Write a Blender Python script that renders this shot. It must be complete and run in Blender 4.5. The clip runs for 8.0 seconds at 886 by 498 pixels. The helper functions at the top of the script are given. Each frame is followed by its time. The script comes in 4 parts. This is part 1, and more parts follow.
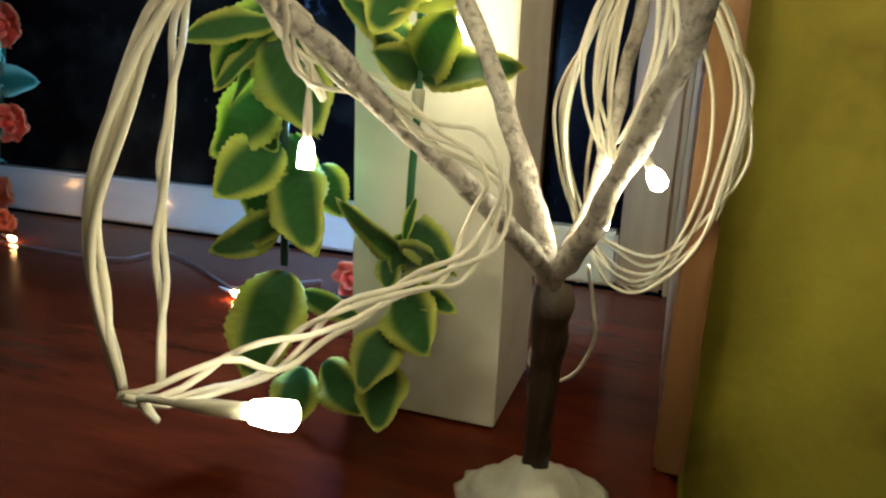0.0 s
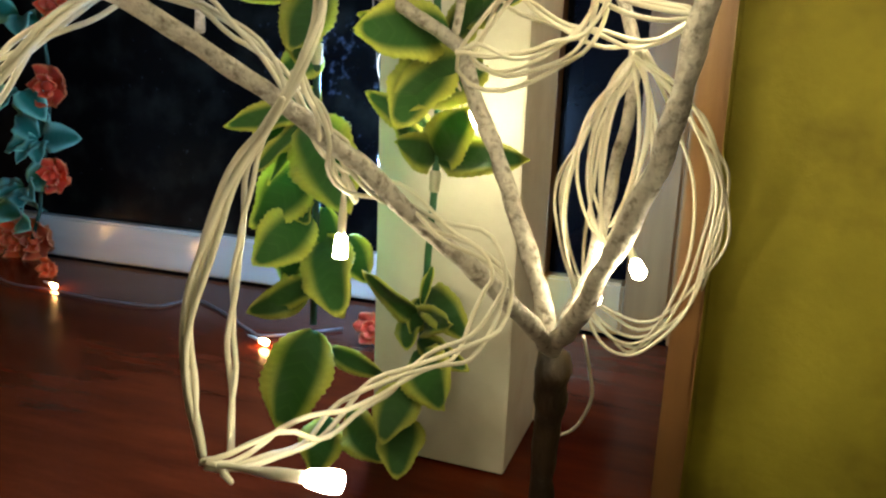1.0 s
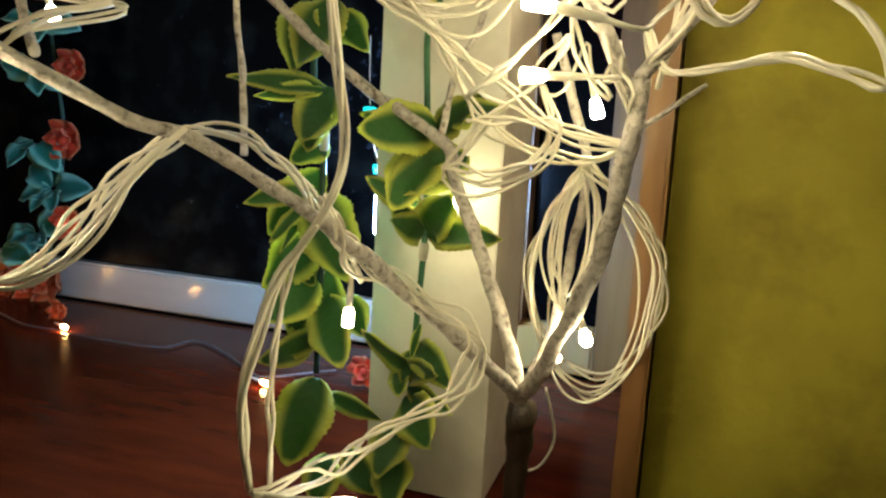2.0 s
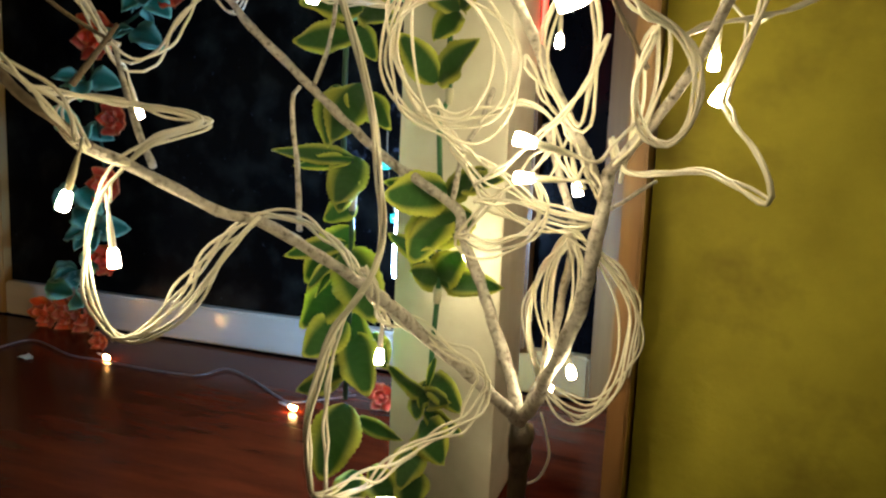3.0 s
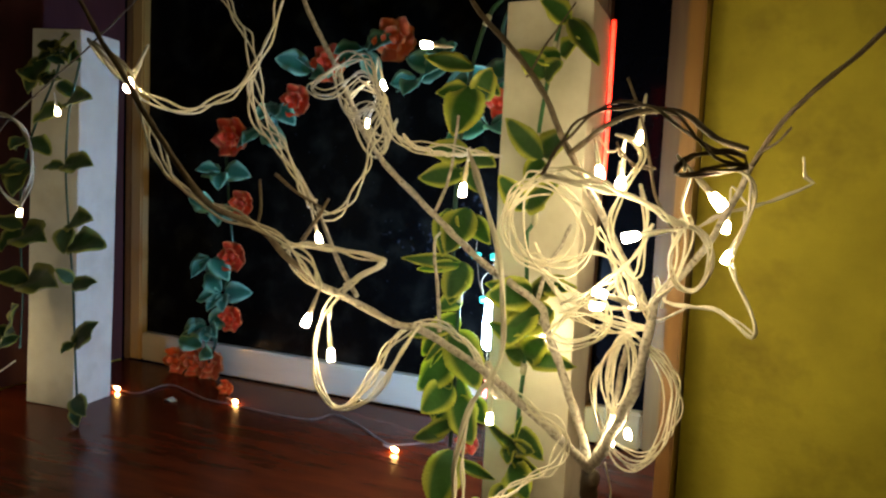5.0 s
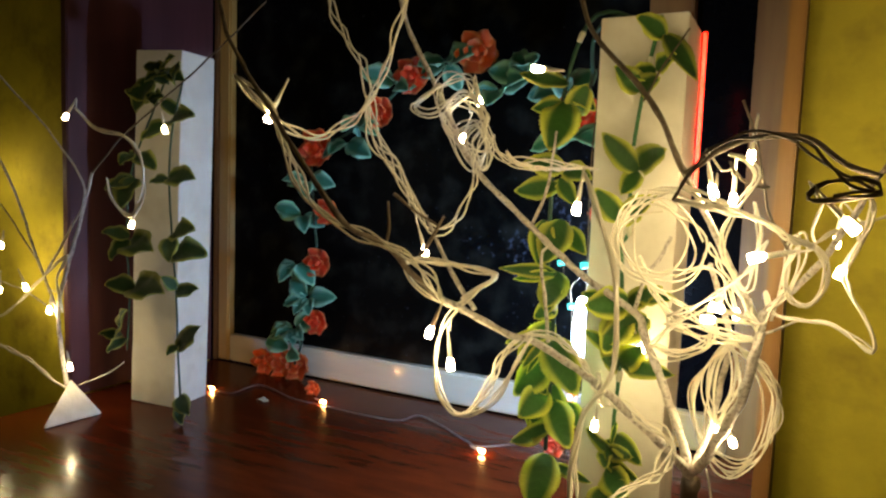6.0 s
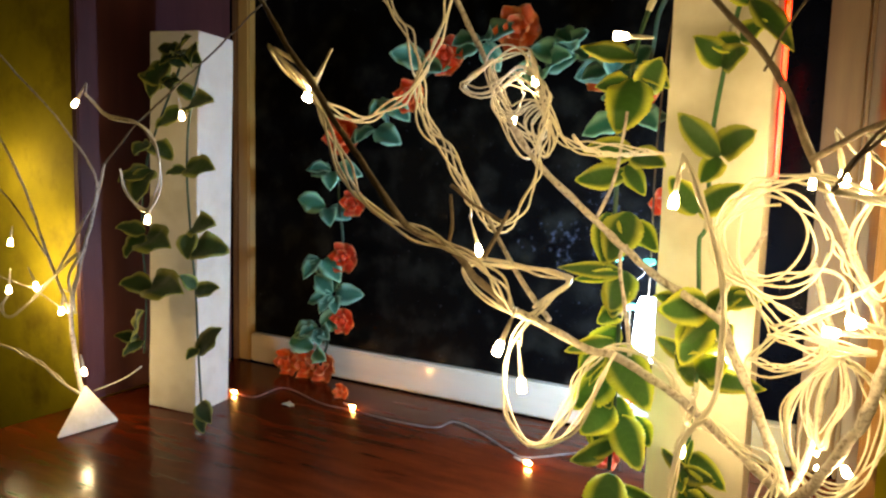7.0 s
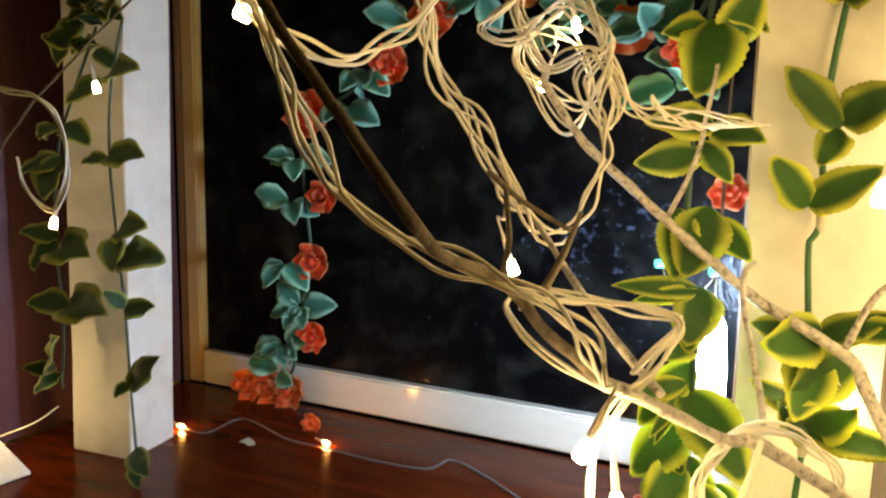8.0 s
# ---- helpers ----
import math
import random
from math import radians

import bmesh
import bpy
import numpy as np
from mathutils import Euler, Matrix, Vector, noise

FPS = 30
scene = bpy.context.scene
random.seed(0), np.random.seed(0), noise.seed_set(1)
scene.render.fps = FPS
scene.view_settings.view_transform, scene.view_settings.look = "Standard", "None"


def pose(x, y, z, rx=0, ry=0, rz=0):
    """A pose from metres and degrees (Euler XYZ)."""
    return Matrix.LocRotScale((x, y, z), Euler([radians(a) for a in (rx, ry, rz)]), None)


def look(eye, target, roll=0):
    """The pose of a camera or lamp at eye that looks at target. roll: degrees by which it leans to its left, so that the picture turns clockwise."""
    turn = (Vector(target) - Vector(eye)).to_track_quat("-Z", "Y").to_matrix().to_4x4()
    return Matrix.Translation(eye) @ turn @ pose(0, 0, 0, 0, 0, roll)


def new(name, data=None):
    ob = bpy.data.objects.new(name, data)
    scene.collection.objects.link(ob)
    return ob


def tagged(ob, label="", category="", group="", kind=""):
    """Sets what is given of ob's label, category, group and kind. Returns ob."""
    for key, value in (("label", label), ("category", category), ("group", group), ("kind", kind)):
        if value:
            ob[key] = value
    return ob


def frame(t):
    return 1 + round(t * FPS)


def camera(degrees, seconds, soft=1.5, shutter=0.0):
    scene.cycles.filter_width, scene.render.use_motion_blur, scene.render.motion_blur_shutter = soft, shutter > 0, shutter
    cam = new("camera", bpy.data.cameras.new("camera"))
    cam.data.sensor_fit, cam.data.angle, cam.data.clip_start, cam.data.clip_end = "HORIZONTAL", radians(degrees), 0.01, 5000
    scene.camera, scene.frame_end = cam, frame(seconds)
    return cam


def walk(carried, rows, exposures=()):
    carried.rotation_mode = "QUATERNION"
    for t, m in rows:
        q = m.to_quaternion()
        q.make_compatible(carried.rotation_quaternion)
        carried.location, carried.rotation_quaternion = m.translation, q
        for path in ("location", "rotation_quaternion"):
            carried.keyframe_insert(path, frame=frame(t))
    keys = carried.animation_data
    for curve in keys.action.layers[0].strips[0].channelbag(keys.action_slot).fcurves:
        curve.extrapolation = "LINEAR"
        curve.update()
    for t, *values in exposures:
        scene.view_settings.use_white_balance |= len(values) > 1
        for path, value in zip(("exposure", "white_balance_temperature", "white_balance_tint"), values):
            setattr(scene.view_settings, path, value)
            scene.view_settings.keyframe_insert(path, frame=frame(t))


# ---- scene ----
cam = camera(65.0, 8.0, soft=2.3)
PATH = [
    (0, (0.0604, 0.0624, 0.1946), (-0.2390, 0.9834, -0.0547), 2.43),
    (0.5, (0.0659, 0.0502, 0.2084), (-0.2482, 0.9738, -0.0114), 2.55),
    (1, (0.0713, 0.0293, 0.2213), (-0.2541, 0.9525, 0.0168), 2.30),
    (1.5, (0.0795, 0.0024, 0.2392), (-0.2430, 0.9328, 0.0647), 2.45),
    (2, (0.0894, -0.0287, 0.2534), (-0.2204, 0.9086, 0.0932), 2.98),
    (3.3, (0.1144, -0.1255, 0.2928), (-0.2128, 0.8116, 0.1709), 2.20),
    (3.5, (0.1178, -0.1414, 0.2983), (-0.2184, 0.7933, 0.1830), 2.26),
    (4, (0.1228, -0.1876, 0.3200), (-0.2282, 0.7444, 0.2290), 2.23),
    (4.5, (0.1285, -0.2354, 0.3388), (-0.2430, 0.6895, 0.2573), 2.63),
    (5.8, (0.1057, -0.3137, 0.3642), (-0.3324, 0.5809, 0.2755), 2.15),
    (6, (0.0943, -0.3183, 0.3657), (-0.3619, 0.5672, 0.2770), 2.04),
    (6.5, (0.0622, -0.3089, 0.3676), (-0.4139, 0.5660, 0.2788), 1.96),
    (7, (0.0256, -0.2647, 0.3655), (-0.4458, 0.6109, 0.2601), 1.57),
    (7.5, (-0.0250, -0.1910, 0.3618), (-0.4780, 0.6936, 0.2508), 0.75),
    (8, (-0.0871, -0.1143, 0.3619), (-0.5161, 0.7809, 0.2410), 0.91),
]
EXPOSURE = [(0, 0.40, 5850, 10), (0.5, 0.70, 6150, 10), (1, 0.50, 6250, 10), (2, 0.36, 6350, 11), (3.5, 0.33, 6750, 12), (4.5, 0.48, 7100, 13), (5.8, 0.68, 7600, 15), (6.5, 1.12, 8400, 17), (7.2, 1.38, 9500, 19), (8, 1.36, 9600, 19)]
walk(cam, [(t, look(eye, target, roll)) for t, eye, target, roll in PATH], EXPOSURE)

# ---- world and light ----
world = bpy.data.worlds.new("night")
scene.world = world
world.use_nodes = True
world.node_tree.nodes["Background"].inputs[0].default_value = (0.25, 0.3, 0.5, 1)
world.node_tree.nodes["Background"].inputs[1].default_value = 0.0015

WARM = (1.0, 0.86, 0.52)


# ---- materials ----
def material(name, base, rough=0.6, metal=0.0, alt=None, scale=30.0, detail=6.0, bump=0.0, bump_scale=200.0, stretch=(1, 1, 1),
             stain=None, stain_scale=4.0, coat=0.0, vary=0.0, transmission=0.0, spec=0.5):
    """Principled surface with grain (alt), larger stains and a fine relief, all in object metres."""
    m = bpy.data.materials.new(name)
    m.use_nodes = True
    nt = m.node_tree
    b = nt.nodes["Principled BSDF"]
    b.inputs["Roughness"].default_value = rough
    b.inputs["Metallic"].default_value = metal
    b.inputs["Coat Weight"].default_value = coat
    b.inputs["Specular IOR Level"].default_value = spec
    b.inputs["Coat Roughness"].default_value = 0.12
    b.inputs["Transmission Weight"].default_value = transmission
    tc = nt.nodes.new("ShaderNodeTexCoord")
    mp = nt.nodes.new("ShaderNodeMapping")
    mp.inputs["Scale"].default_value = stretch
    nt.links.new(tc.outputs["Object"], mp.inputs["Vector"])

    def noise_node(s, d=6.0):
        n = nt.nodes.new("ShaderNodeTexNoise")
        n.inputs["Scale"].default_value = s
        n.inputs["Detail"].default_value = d
        n.inputs["Roughness"].default_value = 0.6
        nt.links.new(mp.outputs["Vector"], n.inputs["Vector"])
        return n

    def mix(fac, a, c):
        x = nt.nodes.new("ShaderNodeMix")
        x.data_type = "RGBA"
        nt.links.new(fac, x.inputs["Factor"])
        for sock, v in ((x.inputs["A"], a), (x.inputs["B"], c)):
            if isinstance(v, tuple):
                sock.default_value = (*v, 1)
            else:
                nt.links.new(v, sock)
        return x.outputs["Result"]

    def ramp(src, lo, hi):
        r = nt.nodes.new("ShaderNodeMapRange")
        r.inputs["From Min"].default_value, r.inputs["From Max"].default_value = lo, hi
        nt.links.new(src, r.inputs["Value"])
        return r.outputs["Result"]

    colour = base
    if alt:
        colour = mix(ramp(noise_node(scale, detail).outputs["Fac"], 0.35, 0.65), base, alt)
    if stain:
        colour = mix(ramp(noise_node(stain_scale, 4).outputs["Fac"], 0.5, 0.72), colour, stain)
    if vary:
        info = nt.nodes.new("ShaderNodeObjectInfo")
        hsv = nt.nodes.new("ShaderNodeHueSaturation")
        mr = nt.nodes.new("ShaderNodeMapRange")
        mr.inputs["To Min"].default_value, mr.inputs["To Max"].default_value = 1 - vary, 1 + vary
        nt.links.new(info.outputs["Random"], mr.inputs["Value"])
        nt.links.new(mr.outputs["Result"], hsv.inputs["Value"])
        if isinstance(colour, tuple):
            hsv.inputs["Color"].default_value = (*colour, 1)
        else:
            nt.links.new(colour, hsv.inputs["Color"])
        colour = hsv.outputs["Color"]
    if isinstance(colour, tuple):
        b.inputs["Base Color"].default_value = (*colour, 1)
    else:
        nt.links.new(colour, b.inputs["Base Color"])
    if bump:
        bp = nt.nodes.new("ShaderNodeBump")
        bp.inputs["Strength"].default_value = bump
        bp.inputs["Distance"].default_value = 0.002
        nt.links.new(noise_node(bump_scale, 5).outputs["Fac"], bp.inputs["Height"])
        nt.links.new(bp.outputs["Normal"], b.inputs["Normal"])
    return m


def leaf_material(name, heart, rim, vein, rim_from=0.45, rim_to=0.8, rough=0.5):
    """Cloth leaf: dark heart, pale rim and faint veins, by the leaf's own UV."""
    m = bpy.data.materials.new(name)
    m.use_nodes = True
    nt = m.node_tree
    b = nt.nodes["Principled BSDF"]
    b.inputs["Roughness"].default_value = rough
    b.inputs["Sheen Weight"].default_value = 0.15
    uv = nt.nodes.new("ShaderNodeUVMap")
    uv.uv_map = "leaf"
    sep = nt.nodes.new("ShaderNodeSeparateXYZ")
    nt.links.new(uv.outputs["UV"], sep.inputs["Vector"])
    tc = nt.nodes.new("ShaderNodeTexCoord")
    n = nt.nodes.new("ShaderNodeTexNoise")
    n.inputs["Scale"].default_value = 160
    n.inputs["Detail"].default_value = 5
    nt.links.new(tc.outputs["Object"], n.inputs["Vector"])

    def maths(op, a, c):
        x = nt.nodes.new("ShaderNodeMath")
        x.operation = op
        for sock, v in ((x.inputs[0], a), (x.inputs[1], c)):
            if isinstance(v, (int, float)):
                sock.default_value = v
            else:
                nt.links.new(v, sock)
        return x.outputs[0]

    edge = maths("ADD", sep.outputs["X"], maths("MULTIPLY", maths("SUBTRACT", n.outputs["Fac"], 0.5), 0.28))
    r = nt.nodes.new("ShaderNodeMapRange")
    r.interpolation_type = "SMOOTHSTEP"
    r.inputs["From Min"].default_value, r.inputs["From Max"].default_value = rim_from, rim_to
    nt.links.new(edge, r.inputs["Value"])
    wave = maths("SINE", maths("ADD", maths("MULTIPLY", sep.outputs["Y"], 44.0), maths("MULTIPLY", sep.outputs["X"], -9.0)), 0.0)
    veins = maths("MULTIPLY", maths("GREATER_THAN", wave, 0.9), 0.12)

    def mix(fac, a, c):
        x = nt.nodes.new("ShaderNodeMix")
        x.data_type = "RGBA"
        nt.links.new(fac, x.inputs["Factor"])
        for sock, v in ((x.inputs["A"], a), (x.inputs["B"], c)):
            if isinstance(v, tuple):
                sock.default_value = (*v, 1)
            else:
                nt.links.new(v, sock)
        return x.outputs["Result"]

    hsv = nt.nodes.new("ShaderNodeHueSaturation")
    info = nt.nodes.new("ShaderNodeObjectInfo")
    mr = nt.nodes.new("ShaderNodeMapRange")
    mr.inputs["To Min"].default_value, mr.inputs["To Max"].default_value = 0.75, 1.25
    nt.links.new(info.outputs["Random"], mr.inputs["Value"])
    nt.links.new(mr.outputs["Result"], hsv.inputs["Value"])
    nt.links.new(mix(r.outputs["Result"], mix(veins, heart, vein), rim), hsv.inputs["Color"])
    nt.links.new(hsv.outputs["Color"], b.inputs["Base Color"])
    bp = nt.nodes.new("ShaderNodeBump")
    bp.inputs["Strength"].default_value = 0.35
    bp.inputs["Distance"].default_value = 0.001
    nt.links.new(maths("ADD", maths("MULTIPLY", wave, 0.25), n.outputs["Fac"]), bp.inputs["Height"])
    nt.links.new(bp.outputs["Normal"], b.inputs["Normal"])
    tr = nt.nodes.new("ShaderNodeBsdfTranslucent")
    nt.links.new(hsv.outputs["Color"], tr.inputs["Color"])
    ms = nt.nodes.new("ShaderNodeMixShader")
    ms.inputs[0].default_value = 0.3
    nt.links.new(b.outputs[0], ms.inputs[1])
    nt.links.new(tr.outputs[0], ms.inputs[2])
    nt.links.new(ms.outputs[0], nt.nodes["Material Output"].inputs["Surface"])
    return m


def glow(name, colour, strength, plastic=(0.8, 0.8, 0.75)):
    m = bpy.data.materials.new(name)
    m.use_nodes = True
    b = m.node_tree.nodes["Principled BSDF"]
    b.inputs["Base Color"].default_value = (*plastic, 1)
    b.inputs["Emission Color"].default_value = (*colour, 1)
    b.inputs["Emission Strength"].default_value = strength
    return m


M_TABLE = material("varnished_red_wood", (0.112, 0.0165, 0.0040), 0.19, alt=(0.060, 0.0085, 0.0022), scale=9, stretch=(1, 5, 5), bump=0.035,
                   bump_scale=60, stain=(0.074, 0.011, 0.0028), stain_scale=5, spec=0.12)
M_WALL = material("yellow_plaster", (0.62, 0.53, 0.052), 0.75, alt=(0.50, 0.42, 0.04), scale=16, bump=0.4, bump_scale=90,
                  stain=(0.30, 0.23, 0.025), stain_scale=11)
M_CREAM = material("cream_painted_wood", (0.62, 0.38, 0.11), 0.4, alt=(0.54, 0.32, 0.085), scale=40, stretch=(1, 1, 0.15), bump=0.12,
                   bump_scale=120, stain=(0.45, 0.32, 0.18), stain_scale=9)
# paler copy of the frame's paint, with the cold lamp's whitening in its colour
M_COLDLITBAR = material("cold_lit_pale_wood", (0.74, 0.70, 0.56), 0.35, alt=(0.66, 0.62, 0.48), scale=30, stretch=(0.15, 1, 1), bump=0.1,
                      bump_scale=120, coat=0.6)
M_BROWN = material("brown_wood", (0.32, 0.165, 0.05), 0.42, alt=(0.22, 0.105, 0.032), scale=35, stretch=(1, 1, 0.1), bump=0.2, bump_scale=150,
                   stain=(0.10, 0.04, 0.02), stain_scale=7)
M_REDBOARD = material("dark_red_board", (0.11, 0.034, 0.038), 0.5, alt=(0.065, 0.02, 0.024), scale=20, stretch=(1, 1, 0.1), bump=0.15)
M_PAPER = material("cream_card", (0.84, 0.80, 0.67), 0.7, alt=(0.78, 0.73, 0.60), scale=25, bump=0.3, bump_scale=60, stain=(0.66, 0.60, 0.46),
                   stain_scale=11)
M_BARK = material("white_painted_bark", (0.66, 0.61, 0.52), 0.7, alt=(0.46, 0.41, 0.34), scale=180, bump=1.0, bump_scale=420,
                  stain=(0.13, 0.095, 0.065), stain_scale=260)
M_TWIG = material("dark_bark", (0.19, 0.14, 0.085), 0.75, alt=(0.10, 0.07, 0.04), scale=150, bump=0.9, bump_scale=400)
M_TRUNK = material("brown_bark", (0.032, 0.018, 0.008), 0.5, alt=(0.016, 0.009, 0.0045), scale=110, bump=1.0, bump_scale=250, stretch=(1, 1, 0.4),
                   stain=(0.055, 0.036, 0.018), stain_scale=70)
M_CORD = material("cream_cable", (0.80, 0.75, 0.60), 0.38, alt=(0.73, 0.67, 0.51), scale=60, vary=0.08)
M_DARKCORD = material("brown_cable", (0.09, 0.06, 0.03), 0.4, alt=(0.14, 0.09, 0.045), scale=60)
M_SLEEVE = material("frosted_sleeve", (0.85, 0.80, 0.66), 0.3, alt=(0.8, 0.74, 0.58), scale=80, transmission=0.12)
M_GLUE = material("glossy_white_filler", (0.58, 0.56, 0.46), 0.28, alt=(0.46, 0.44, 0.35), scale=60, bump=0.7, bump_scale=160, coat=0.5)
M_WIRE = material("clear_wire", (0.22, 0.18, 0.16), 0.3, alt=(0.15, 0.12, 0.105), scale=60, transmission=0.3)
M_PLASTER = material("white_plaster", (0.72, 0.69, 0.62), 0.8, alt=(0.6, 0.56, 0.48), scale=40, bump=0.6, bump_scale=120)
M_STEM = material("green_stem", (0.025, 0.12, 0.045), 0.45, alt=(0.04, 0.17, 0.06), scale=60)
M_DARKSTEM = material("dark_green_stem", (0.012, 0.05, 0.03), 0.5, alt=(0.02, 0.08, 0.04), scale=60)
M_FERRULE = material("pale_joint", (0.6, 0.58, 0.42), 0.5, alt=(0.5, 0.48, 0.33), scale=90)
M_LEAF = leaf_material("variegated_leaf", (0.026, 0.120, 0.012), (0.62, 0.66, 0.10), (0.10, 0.26, 0.04), 0.42, 0.92)
M_DARKLEAF = leaf_material("small_green_leaf", (0.018, 0.070, 0.016), (0.36, 0.40, 0.09), (0.05, 0.13, 0.03), 0.5, 0.95)
M_TEAL = leaf_material("teal_leaf", (0.02, 0.24, 0.16), (0.31, 0.74, 0.55), (0.07, 0.4, 0.32), 0.3, 0.9)
M_PETAL = leaf_material("red_petal", (0.88, 0.085, 0.022), (0.92, 0.25, 0.08), (0.68, 0.05, 0.018), 0.4, 0.9)
M_ORANGE = leaf_material("orange_petal", (0.80, 0.14, 0.03), (0.85, 0.30, 0.09), (0.6, 0.08, 0.02), 0.4, 0.9)
M_BULB = glow("warm_led", WARM, 130.0)
M_FARBULB = glow("warm_led_dim", WARM, 100.0)
M_AMBER = glow("amber_led", (1.0, 0.5, 0.15), 110.0)
M_WHITELED = glow("cold_white_led", (0.27, 0.52, 1.0), 280.0)
# glow for glints on the cords, strong enough to brighten the rail behind
M_GLINT = glow("cord_glint", WARM, 330.0)
M_SOFTBULB = glow("warm_led_soft", WARM, 28.0)
M_CYANLED = glow("cyan_led", (0.005, 0.62, 0.56), 1.3, (0.0, 0.12, 0.11))
M_PINKLED = glow("pink_led", (1.0, 0.22, 0.25), 6.0, (0.3, 0.02, 0.03))
M_REDLED = glow("red_led", (1.0, 0.012, 0.006), 5.0)
M_GLASS = bpy.data.materials.new("dark_glass")
M_GLASS.use_nodes = True
gb = M_GLASS.node_tree.nodes["Principled BSDF"]
gb.inputs["Base Color"].default_value = (0.004, 0.005, 0.007, 1)
# uneven tone over the pane by noise, from near black to dark grey
mottle = M_GLASS.node_tree.nodes.new("ShaderNodeTexNoise")
mottle.inputs["Scale"].default_value, mottle.inputs["Detail"].default_value = 22, 8
mottled = M_GLASS.node_tree.nodes.new("ShaderNodeValToRGB")
mottled.color_ramp.elements[0].position, mottled.color_ramp.elements[0].color = 0.48, (0.0020, 0.0023, 0.0025, 1)
mottled.color_ramp.elements[1].position, mottled.color_ramp.elements[1].color = 0.75, (0.016, 0.018, 0.015, 1)
M_GLASS.node_tree.links.new(mottle.outputs["Fac"], mottled.inputs["Fac"])
fleck = M_GLASS.node_tree.nodes.new("ShaderNodeTexNoise")
fleck.inputs["Scale"].default_value, fleck.inputs["Detail"].default_value = 95, 4
flecks = M_GLASS.node_tree.nodes.new("ShaderNodeMapRange")
flecks.inputs["From Min"].default_value, flecks.inputs["From Max"].default_value = 0.66, 0.80
# bluish flecks gather in clumps round a point beside the card pillar
where = M_GLASS.node_tree.nodes.new("ShaderNodeTexCoord")
reach = M_GLASS.node_tree.nodes.new("ShaderNodeVectorMath")
reach.operation = "DISTANCE"
reach.inputs[1].default_value = (-0.275, 0.726, 0.27)
M_GLASS.node_tree.links.new(where.outputs["Object"], reach.inputs[0])
patch = M_GLASS.node_tree.nodes.new("ShaderNodeMapRange")
patch.inputs["From Min"].default_value, patch.inputs["From Max"].default_value = 0.03, 0.19
patch.inputs["To Min"].default_value, patch.inputs["To Max"].default_value = 0.21, -0.04
M_GLASS.node_tree.links.new(reach.outputs["Value"], patch.inputs["Value"])
fleck_level = M_GLASS.node_tree.nodes.new("ShaderNodeMath")
fleck_level.operation = "ADD"
M_GLASS.node_tree.links.new(fleck.outputs["Fac"], fleck_level.inputs[0])
clump = M_GLASS.node_tree.nodes.new("ShaderNodeTexNoise")
clump.inputs["Scale"].default_value, clump.inputs["Detail"].default_value = 17, 3
M_GLASS.node_tree.links.new(where.outputs["Object"], clump.inputs["Vector"])
thick = M_GLASS.node_tree.nodes.new("ShaderNodeMapRange")
thick.inputs["From Min"].default_value, thick.inputs["From Max"].default_value = 0.46, 0.66
M_GLASS.node_tree.links.new(clump.outputs["Fac"], thick.inputs["Value"])
gather = M_GLASS.node_tree.nodes.new("ShaderNodeMath")
gather.operation = "MULTIPLY"
M_GLASS.node_tree.links.new(patch.outputs["Result"], gather.inputs[0])
M_GLASS.node_tree.links.new(thick.outputs["Result"], gather.inputs[1])
M_GLASS.node_tree.links.new(gather.outputs[0], fleck_level.inputs[1])
M_GLASS.node_tree.links.new(fleck_level.outputs[0], flecks.inputs["Value"])
for textured in (mottle, fleck):
    M_GLASS.node_tree.links.new(where.outputs["Object"], textured.inputs["Vector"])
pane_tint = M_GLASS.node_tree.nodes.new("ShaderNodeMix")
pane_tint.data_type = "RGBA"
pane_tint.inputs["B"].default_value = (0.045, 0.060, 0.085, 1)
M_GLASS.node_tree.links.new(flecks.outputs["Result"], pane_tint.inputs["Factor"])
M_GLASS.node_tree.links.new(mottled.outputs["Color"], pane_tint.inputs["A"])
M_GLASS.node_tree.links.new(pane_tint.outputs["Result"], gb.inputs["Base Color"])
gb.inputs["Roughness"].default_value = 0.36
gb.inputs["Specular IOR Level"].default_value = 0.06
# uneven old glass under a clear face
ripple = M_GLASS.node_tree.nodes.new("ShaderNodeTexNoise")
ripple.inputs["Scale"].default_value, ripple.inputs["Detail"].default_value = 70, 2
dent = M_GLASS.node_tree.nodes.new("ShaderNodeBump")
dent.inputs["Strength"].default_value, dent.inputs["Distance"].default_value = 0.5, 0.003
M_GLASS.node_tree.links.new(ripple.outputs["Fac"], dent.inputs["Height"])
M_GLASS.node_tree.links.new(dent.outputs["Normal"], gb.inputs["Coat Normal"])
gb.inputs["Coat Weight"].default_value = 0.07
gb.inputs["Coat Roughness"].default_value = 0.06
# blacker copy of the glass: the right pane's shade from the cold lamp, as colour
M_SHADEDGLASS = material("shaded_dark_glass", (0.0015, 0.0016, 0.002), 0.15, alt=(0.0025, 0.0026, 0.003), scale=20, spec=0.08)


# ---- building blocks ----
def thing(name, place, label, category, group="", kind=""):
    ob = new(name)
    ob.location = place
    ob.empty_display_size = 0.02
    return tagged(ob, label, category, group, kind)


def link_mesh(name, me, mat, parent=None, label=""):
    me.materials.clear()
    me.materials.append(mat)
    ob = new(name, me)
    if parent is not None:
        ob.parent = parent
        w = parent.matrix_basis.copy()
        p = parent
        while p.parent is not None:
            w = p.parent.matrix_basis @ p.matrix_parent_inverse @ w
            p = p.parent
        ob.matrix_parent_inverse = w.inverted()
    if label:
        ob["label"] = label
    return ob


